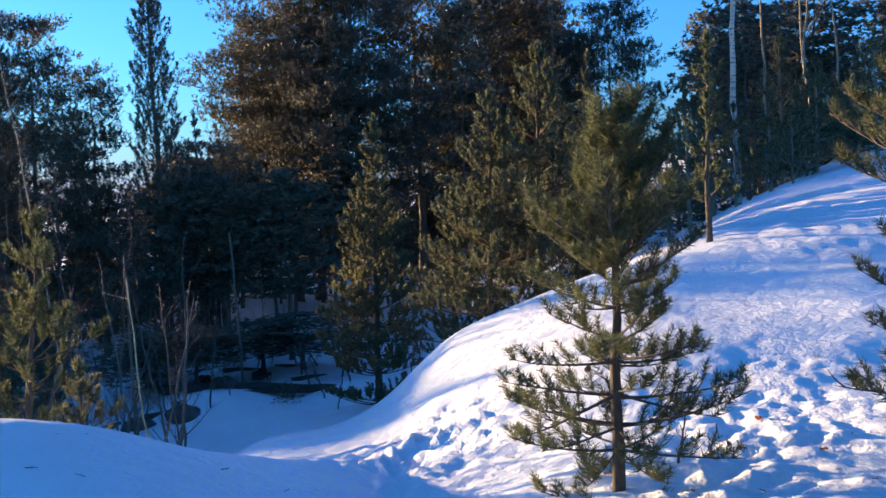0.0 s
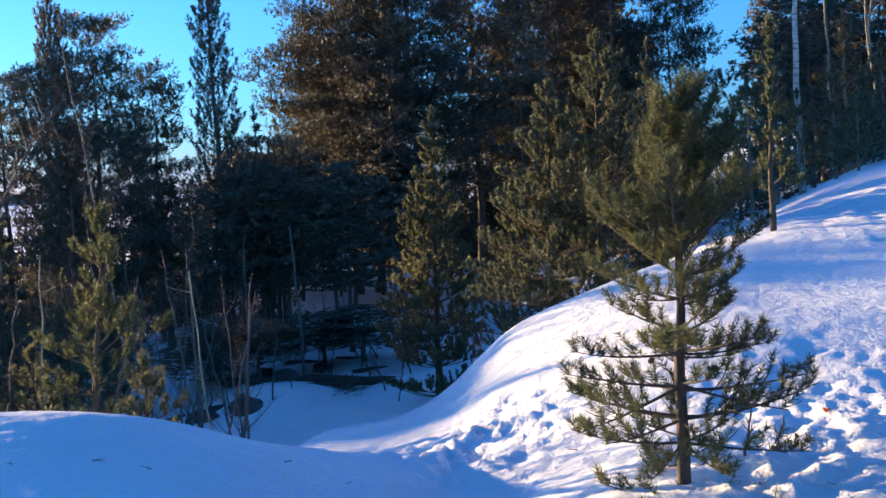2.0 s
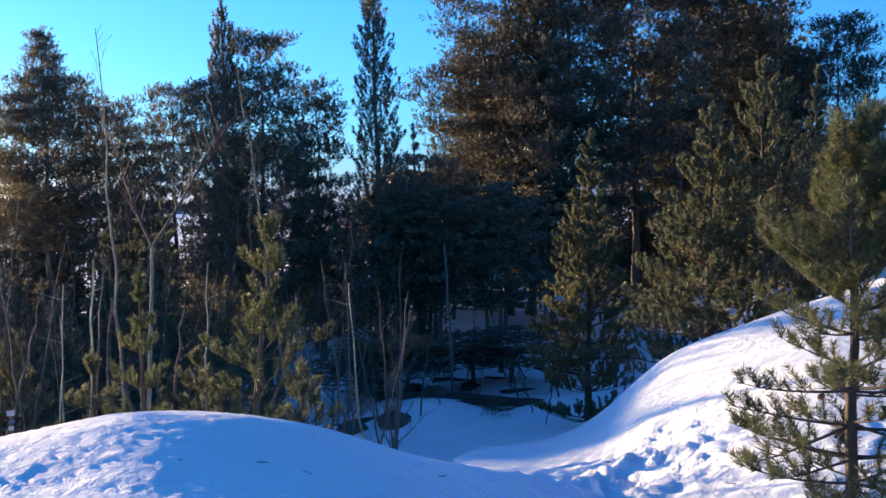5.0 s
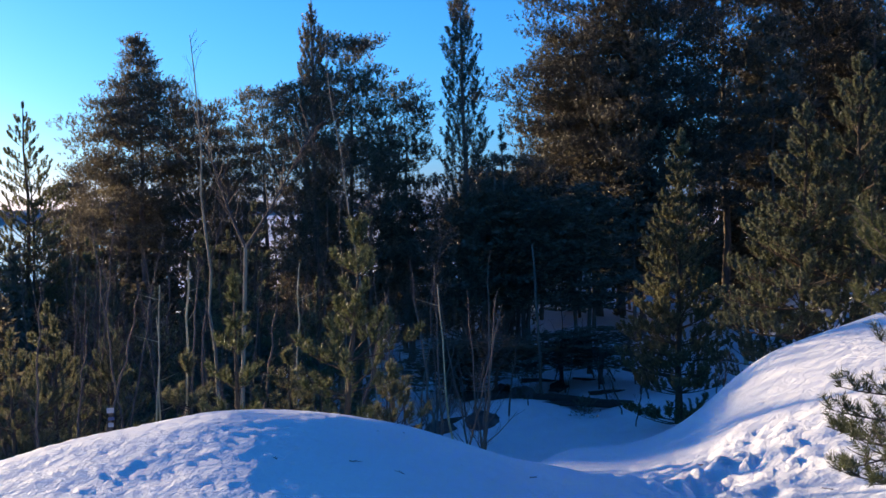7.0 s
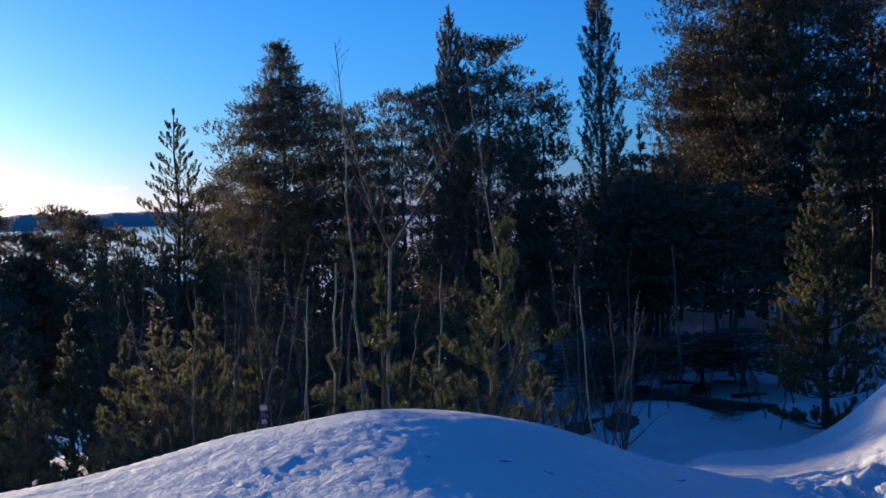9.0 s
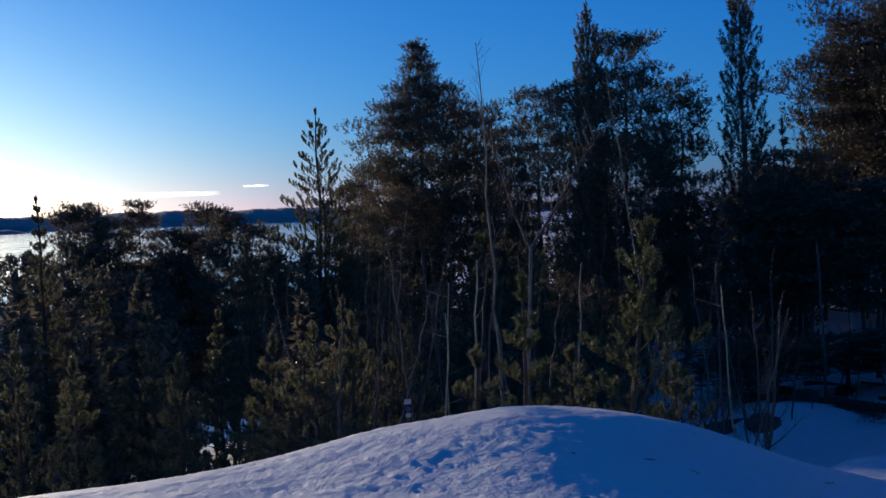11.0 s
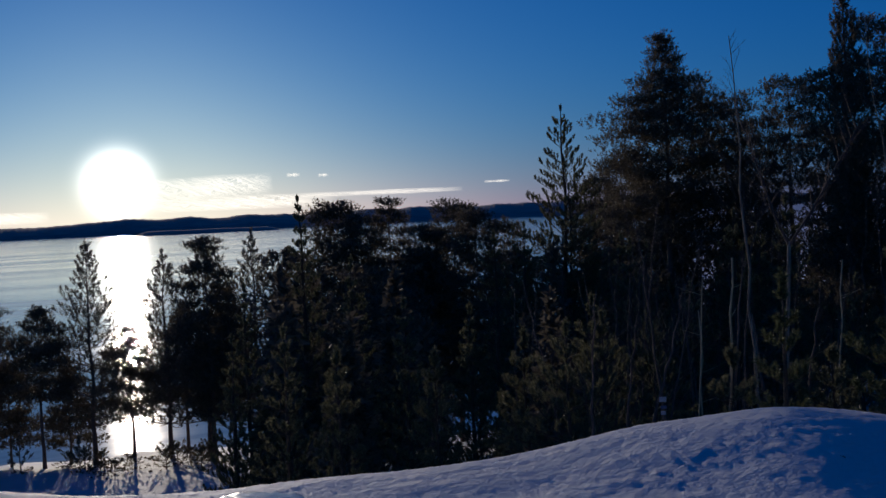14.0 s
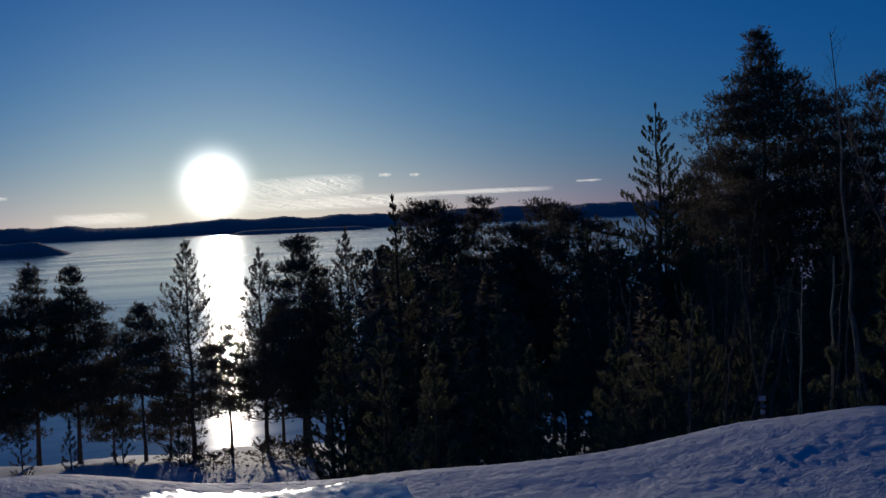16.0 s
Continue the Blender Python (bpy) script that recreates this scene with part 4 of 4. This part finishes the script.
def sun_material(size):
    """Emission that is full in the middle of the disc and eases outwards; the sun's glare is painted into it."""
    m = bpy.data.materials.new("sun_disc")
    m.use_nodes = True
    n, l = m.node_tree.nodes, m.node_tree.links
    n.clear()
    tc, mp, gr = n.new("ShaderNodeTexCoord"), n.new("ShaderNodeMapping"), n.new("ShaderNodeTexGradient")
    mp.inputs["Scale"].default_value = (1 / size, 1 / size, 1 / size)
    gr.gradient_type = "SPHERICAL"
    l.new(tc.outputs["Object"], mp.inputs["Vector"])
    l.new(mp.outputs["Vector"], gr.inputs["Vector"])
    soft, gain = n.new("ShaderNodeMath"), n.new("ShaderNodeMath")
    soft.operation, gain.operation = "POWER", "MULTIPLY"
    soft.inputs[1].default_value, gain.inputs[1].default_value = 5.0, 38.0
    l.new(gr.outputs["Fac"], soft.inputs[0])
    l.new(soft.outputs[0], gain.inputs[0])
    em, clear, both, out = n.new("ShaderNodeEmission"), n.new("ShaderNodeBsdfTransparent"), n.new("ShaderNodeAddShader"), n.new("ShaderNodeOutputMaterial")
    em.inputs["Color"].default_value = (1, 0.93, 0.8, 1)
    l.new(gain.outputs[0], em.inputs["Strength"])
    l.new(em.outputs[0], both.inputs[0])
    l.new(clear.outputs[0], both.inputs[1])
    l.new(both.outputs[0], out.inputs["Surface"])
    return m


# much wider than the sun itself, to take in the painted glare
sun_size = 4500 * math.tan(radians(3.3))
bm = bmesh.new()
bmesh.ops.create_circle(bm, cap_ends=True, segments=64, radius=sun_size)
me = bpy.data.meshes.new("sun_disc")
bm.to_mesh(me)
bm.free()
me.materials.append(sun_material(sun_size))
disc = new("sun_disc", me)
disc.matrix_basis = look(bearing(SUN_AZ + 0.3, 4500, EYE[2] + 4500 * math.tan(radians(2.15))), EYE)
tagged(disc, "low white sun with painted glare above the far shore", "sun", kind="structure")

# ---- clouds ----
def cloud_material():
    m, n, l, b = material("thin_cloud")
    tc, sep = n.new("ShaderNodeTexCoord"), n.new("ShaderNodeSeparateXYZ")
    l.new(tc.outputs["Generated"], sep.inputs[0])

    def calc(op, a, c):
        k = n.new("ShaderNodeMath")
        k.operation = op
        for i, v in enumerate((a, c)):
            if isinstance(v, (int, float)):
                k.inputs[i].default_value = v
            else:
                l.new(v, k.inputs[i])
        return k.outputs[0]

    def hump(v):
        return calc("MULTIPLY", calc("MULTIPLY", v, calc("SUBTRACT", 1.0, v)), 4.0)

    edge = calc("MULTIPLY", calc("POWER", hump(sep.outputs["X"]), 0.7), hump(sep.outputs["Z"]))
    wisp = noise_node(n, l, coords(n, l, (0.0035, 1, 0.03)), 1.0, 7, 0.6)
    fine = calc("MULTIPLY", calc("SUBTRACT", wisp, 0.42), 5.0)
    alpha = calc("MULTIPLY", calc("MAXIMUM", fine, 0.0), edge)
    # the streaks emit, in place of sunlight scattered through them
    tr, clear, mix = n.new("ShaderNodeEmission"), n.new("ShaderNodeBsdfTransparent"), n.new("ShaderNodeMixShader")
    tr.inputs["Color"].default_value, tr.inputs["Strength"].default_value = (1.0, 0.88, 0.72, 1), 4.2
    l.new(calc("MINIMUM", alpha, 0.6), mix.inputs["Fac"])
    l.new(clear.outputs[0], mix.inputs[1])
    l.new(tr.outputs[0], mix.inputs[2])
    l.new(mix.outputs[0], n["Material Output"].inputs["Surface"])
    return m


CLOUD = cloud_material()


def cloud(az, el, wide, high, tilt):
    """A thin streak of cloud, its middle at that heading and elevation; sizes in degrees."""
    r = 3800
    w, h = r * radians(wide), r * radians(high)
    bm = bmesh.new()
    rows = [[bm.verts.new((w * (i / 24 - 0.5), 30 * math.sin(i * 0.5 + j), h * (j / 4 - 0.5))) for i in range(25)] for j in range(5)]
    for j in range(4):
        for i in range(24):
            bm.faces.new((rows[j][i], rows[j][i + 1], rows[j + 1][i + 1], rows[j + 1][i]))
    me = bpy.data.meshes.new("cloud")
    bm.to_mesh(me)
    bm.free()
    me.materials.append(CLOUD)
    ob = new("backdrop_cloud", me)
    ob.matrix_basis = Matrix.Translation(bearing(az, r, EYE[2] + r * math.tan(radians(el)))) @ Matrix.Rotation(radians(az), 4, "Z") @ Matrix.Rotation(radians(tilt), 4, "Y")
    return tagged(ob, "thin streak of cloud with a warm glow of its own low in the sky", "cloud", "cloud streaks", "structure")


for row in (
        (51.17, 1.83, 6.29, 1.18, -1.5), (49.9, 1.03, 9.62, 0.74, 0), (42.74, 1.25, 8.14, 0.26, 0), (47.03, 2.28, 0.67, 0.18, 0), (45.56, 2.22, 0.52, 0.15, 0),
        (36.99, 1.54, 1.3, 0.12, 0), (65.65, 1.82, 1.63, 0.22, 0), (60.75, 0.7, 4.44, 0.59, 0)):
    cloud(*row)


# ---- small things ----
def ice_sheet(a0, a1, r0, r1, seed):
    """A glazed crust of ice that follows the ground."""
    bm = bmesh.new()
    grid = {}
    na, nr = 60, 26
    for i in range(na + 1):
        for j in range(nr + 1):
            u, v = i / na, j / nr
            a, r = a0 + (a1 - a0) * u, r0 + (r1 - r0) * v
            e = min(1, 6 * min(u, 1 - u), 5 * min(v, 1 - v)) + 0.6 * noise.noise((u * 7, v * 3.2, seed))
            z = ground_z(a, r) + 0.012 * min(1, e) if e > 0.25 else ground_z(a, r) - 0.03
            grid[i, j] = (bm.verts.new(bearing(a, r, z)), e)
    for i in range(na):
        for j in range(nr):
            q = [grid[i, j], grid[i + 1, j], grid[i + 1, j + 1], grid[i, j + 1]]
            if max(e for _, e in q) > 0.25:
                bm.faces.new([v for v, _ in q])
    for v in [v for v in bm.verts if not v.link_faces]:
        bm.verts.remove(v)
    me = bpy.data.meshes.new("ice_patch")
    bm.to_mesh(me)
    bm.free()
    me.polygons.foreach_set("use_smooth", [True] * len(me.polygons))
    me.materials.append(GLAZE)
    return tagged(new("ice_patch", me), "glazed icy crust on the snow catching the low sun", "ice", kind="structure")


def glaze_material():
    m, n, l, b = material("icy_crust")
    v = coords(n, l)
    l.new(ramp(n, l, noise_node(n, l, v, 3, 5), [(0.3, (0.45, 0.50, 0.56)), (0.7, (0.72, 0.74, 0.77))]), b.inputs["Base Color"])
    l.new(ramp(n, l, noise_node(n, l, v, 6, 5), [(0.3, (0.14, 0.14, 0.14)), (0.7, (0.34, 0.34, 0.34))]), b.inputs["Roughness"])
    b.inputs["IOR"].default_value = 1.31
    l.new(bump(n, l, noise_node(n, l, v, 12, 5), 0.3, 0.02), b.inputs["Normal"])
    return m


GLAZE = glaze_material()
ice_sheet(51, 66.5, 6.2, 7.95, 3)
ice_sheet(62.5, 70.5, 6.1, 7.5, 8)


def plain(name, low, high, rough=0.8, scale=20):
    m, n, l, b = material(name)
    f = noise_node(n, l, coords(n, l), scale, 4)
    l.new(ramp(n, l, f, [(0.3, low), (0.7, high)]), b.inputs["Base Color"])
    b.inputs["Roughness"].default_value = rough
    l.new(bump(n, l, f, 0.4, 0.004), b.inputs["Normal"])
    return m


CONE = plain("cone_scales", (0.10, 0.045, 0.02), (0.34, 0.13, 0.05))
LEAF = plain("dry_leaf", (0.45, 0.13, 0.04), (0.65, 0.24, 0.08))
RED = plain("red_board", (0.55, 0.10, 0.05), (0.70, 0.15, 0.07), 0.5)
WHITE = plain("grey_plate", (0.28, 0.3, 0.33), (0.4, 0.42, 0.45), 0.5)
BLUE = plain("blue_plate", (0.04, 0.07, 0.16), (0.06, 0.1, 0.2), 0.5)
RED_TWIG = plain("red_twigs", (0.11, 0.03, 0.02), (0.26, 0.07, 0.045))


def cone_mesh():
    bm = bmesh.new()
    bmesh.ops.create_uvsphere(bm, u_segments=10, v_segments=8, radius=0.015)
    for v in bm.verts:
        v.co.z *= 1.5
        s = 1 + 0.18 * math.sin(v.co.z * 700 + math.atan2(v.co.y, v.co.x) * 5)
        v.co.x *= s
        v.co.y *= s
    me = bpy.data.meshes.new("cone")
    bm.to_mesh(me)
    bm.free()
    me.materials.append(CONE)
    return me


cones = cone_mesh()
for dx, dy, h in ((-0.03, -0.07, 1.66), (0.12, -0.12, 1.12), (0.10, -0.16, 1.20), (-0.13, -0.15, 0.72), (0.10, -0.10, 1.05)):
    ob = new("cone", cones)
    ob.parent = near_pine
    ob.matrix_basis = pose(dx, dy, h, 160, 20 * dx * 50, 0)
    tagged(ob, "reddish-brown pine cone")


def twig_mesh(seed):
    rnd = random.Random(seed)
    p = bent(Vector((0, 0, 0.006)), Vector((1, 0, 0.08)), rnd.uniform(.05, .12), 0.0, 4, rnd, .25)
    tubes = [(p, [.0045, .004, .0035, .003, .002], 5)]
    for j in (1, 2, 3):
        q = bent(p[j], Vector((1, rnd.choice((-1, 1)) * 0.9, 0.25)), rnd.uniform(.02, .05), 0, 2, rnd, .2)
        tubes.append((q, [.0028, .0022, .0014], 4))
    me = tubes_mesh("twig", tubes)
    me.materials.append(BARK_DARK)
    return me


twigs = [twig_mesh(s) for s in range(5)]
rnd = random.Random(31)
for k in range(56):
    az, r = (rnd.uniform(-22, -3), rnd.uniform(6, 16)) if k < 46 else (rnd.uniform(6.5, 27), rnd.uniform(6.1, 7.8))
    ob = new("twig", twigs[k % 5])
    stand(ob, az, r, rnd.uniform(0, 360), rnd.uniform(.35, .8), 0.002)
    tagged(ob, "small dark twig fallen on the snow", "twig", "fallen twigs")


def leaf_mesh():
    bm = bmesh.new()
    rows = [[bm.verts.new((0.05 * (i / 6 - .5), 0.022 * math.sin(math.pi * (i + .4) / 6.8) * (j - 1), 0.008 + 0.012 * abs(j - 1) + 0.006 * math.sin(i))) for j in range(3)] for i in range(7)]
    for i in range(6):
        for j in range(2):
            bm.faces.new((rows[i][j], rows[i + 1][j], rows[i + 1][j + 1], rows[i][j + 1]))
    bmesh.ops.solidify(bm, geom=bm.faces[:], thickness=0.002)
    me = bpy.data.meshes.new("leaf")
    bm.to_mesh(me)
    bm.free()
    me.materials.append(LEAF)
    return me


leaves = leaf_mesh()
for az, r, s in (
        (-15.11, 7.8, 1.1), (-18.09, 6.8, 0.9), (-7.68, 6.7, 0.9), (2.83, 10.1, 1), (-12.11, 7.3, 0.7)):
    tagged(stand(new("dry_leaf", leaves), az, r, az * 31, s), "curled orange-brown leaf lying on the snow", "leaf", "dry leaves")

# a leafless seedling and reddish bushes by the bank
for az, r, h, seed, bark in ((-11.2, 6.7, .28, 501, BARK_TWIG), (-12.7, 6.9, .2, 502, BARK_TWIG)):
    tagged(stand(bare_tree("seedling", h, seed, .006, bark, .1, (.06, 0), .6, 7, .05), az, r), "tiny leafless seedling poking through the snow", "seedling", "seedlings")
for az, r, h, seed in ((1.5, 14.4, .55, 511), (1.9, 14.6, .5, 512)):
    tagged(stand(bare_tree("red_shrub", h, seed, .006, RED_TWIG, .08, (.1, 0), .6, 12, .04), az, r), "small leafless shrub with reddish twigs", "shrub", "reddish shrubs")

# an orange-red board on the hillside
board = new("marker_board")
az, r = -15.06, 22.4
board.matrix_basis = Matrix.Translation(bearing(az, r, ground_z(az, r))) @ Matrix.Rotation(radians(az), 4, "Z")
top = height_to(az, r, 1.14)


def box_mesh(name, sx, sy, sz, mat):
    bm = bmesh.new()
    bmesh.ops.create_cube(bm, size=1)
    bmesh.ops.scale(bm, vec=(sx, sy, sz), verts=bm.verts)
    bmesh.ops.bevel(bm, geom=bm.edges[:], offset=min(sx, sy, sz) * 0.2, segments=2, affect="EDGES")
    me = bpy.data.meshes.new(name)
    bm.to_mesh(me)
    bm.free()
    me.materials.append(mat)
    return me


for name, size, at, mat in (("post", (.06, .06, top), (0, .04, top / 2 - .1), BARK_DARK), ("panel", (.27, .02, .16), (0, 0, top), RED)):
    ob = new(name, box_mesh(name, *size, mat))
    ob.parent = board
    ob.location = at
tagged(board, "small orange-red board on a post among the trees", "sign")

# a small white marker plate on a stake below the mound
marker = new("trail_marker")
az, r = 31.50, 11.5
marker.matrix_basis = Matrix.Translation(bearing(az, r, ground_z(az, r))) @ Matrix.Rotation(radians(az), 4, "Z")
top = height_to(az, r, -9.13)
for name, size, at, mat in (("stake", (.025, .025, top + .2), (0, .02, top / 2 - .1), BARK_DARK), ("plate", (.07, .008, .05), (0, 0, top - .02), WHITE), ("plate", (.06, .008, .03), (.005, 0, top - .1), BLUE), ("plate", (.05, .008, .04), (0, 0, top - .16), WHITE)):
    ob = new(name, box_mesh(name, *size, mat))
    ob.parent = marker
    ob.location = at
tagged(marker, "small pale and dark blue marker plates on a wooden stake", "marker")

# dark boulders and low bushes in the hollow
def boulder(seed, size):
    bm = bmesh.new()
    bmesh.ops.create_icosphere(bm, subdivisions=4, radius=1)
    for v in bm.verts:
        v.co *= 1 + 0.35 * noise.noise(v.co * 1.1 + Vector((seed, 0, 0))) + 0.12 * noise.noise(v.co * 3 + Vector((0, seed, 0)))
        v.co = Vector((v.co.x * size, v.co.y * size * .8, v.co.z * size * .6))
    me = bpy.data.meshes.new("boulder")
    bm.to_mesh(me)
    bm.free()
    me.polygons.foreach_set("use_smooth", [True] * len(me.polygons))
    me.materials.append(ROCK)
    return new("boulder", me)


ROCK = plain("dark_rock", (0.03, 0.028, 0.026), (0.11, 0.10, 0.09), 0.85, 5)
for i, (az, r, s) in enumerate(((13.0, 24.5, 0.42), (11.1, 26.5, 0.40), (12.1, 28.0, 0.30), (9.2, 28.5, 0.30), (15.2, 25.0, 0.35))):
    tagged(stand(boulder(i * 3.7, s), az, r, i * 50), "dark mossy boulder bare of snow in the hollow", "boulder", "boulders")

# low bushes along the shore
rnd = random.Random(91)
bush = conifer("juniper_bush", 1.1, 1.2, .02, shape="bushy", detail="brush", seed=520, mats=(NEEDLE_SPRUCE, BARK_DARK), whorl=.16, limbs=6)
for k in range(14):
    az, r = rnd.uniform(48.5, 59.4), rnd.uniform(53, 58.5)
    m = Matrix.Translation(bearing(az, r, ground_z(az, r))) @ Matrix.Rotation(rnd.uniform(0, 6), 4, "Z")
    ob = bush if k == 0 else copy_thing(bush, m)
    s = rnd.uniform(.4, .8)
    ob.matrix_basis = m @ Matrix.Diagonal((s * 1.3, s * 1.3, s, 1))
    tagged(ob, "low dark juniper bush on the shore bank", "bush", "shore bushes")
rnd = random.Random(92)
for k in range(14):
    az, r = rnd.uniform(4.4, 15.6), rnd.uniform(24, 37)
    s = rnd.uniform(.14, .3)
    m = Matrix.Translation(bearing(az, r, ground_z(az, r))) @ Matrix.Rotation(rnd.uniform(0, 6), 4, "Z")
    ob = copy_thing(bush, m)
    ob.matrix_basis = m @ Matrix.Diagonal((s * 1.2, s * 1.2, s, 1))
    tagged(ob, "low dark bush on the snowy floor of the wood", "bush", "bushes of the hollow")
for k in range(16):
    az, r = rnd.uniform(5.2, 15.6), rnd.uniform(22.6, 33)
    ob = bare_tree("bare_shrub", rnd.uniform(.8, 2.6), 540 + k, rnd.uniform(.012, .022), BARK_TWIG, .15, (rnd.uniform(-.4, .4), 0), .4, 9, .03)
    tagged(stand(ob, az, r), "leafless dark sapling in the shaded hollow", "shrub", "saplings of the hollow")
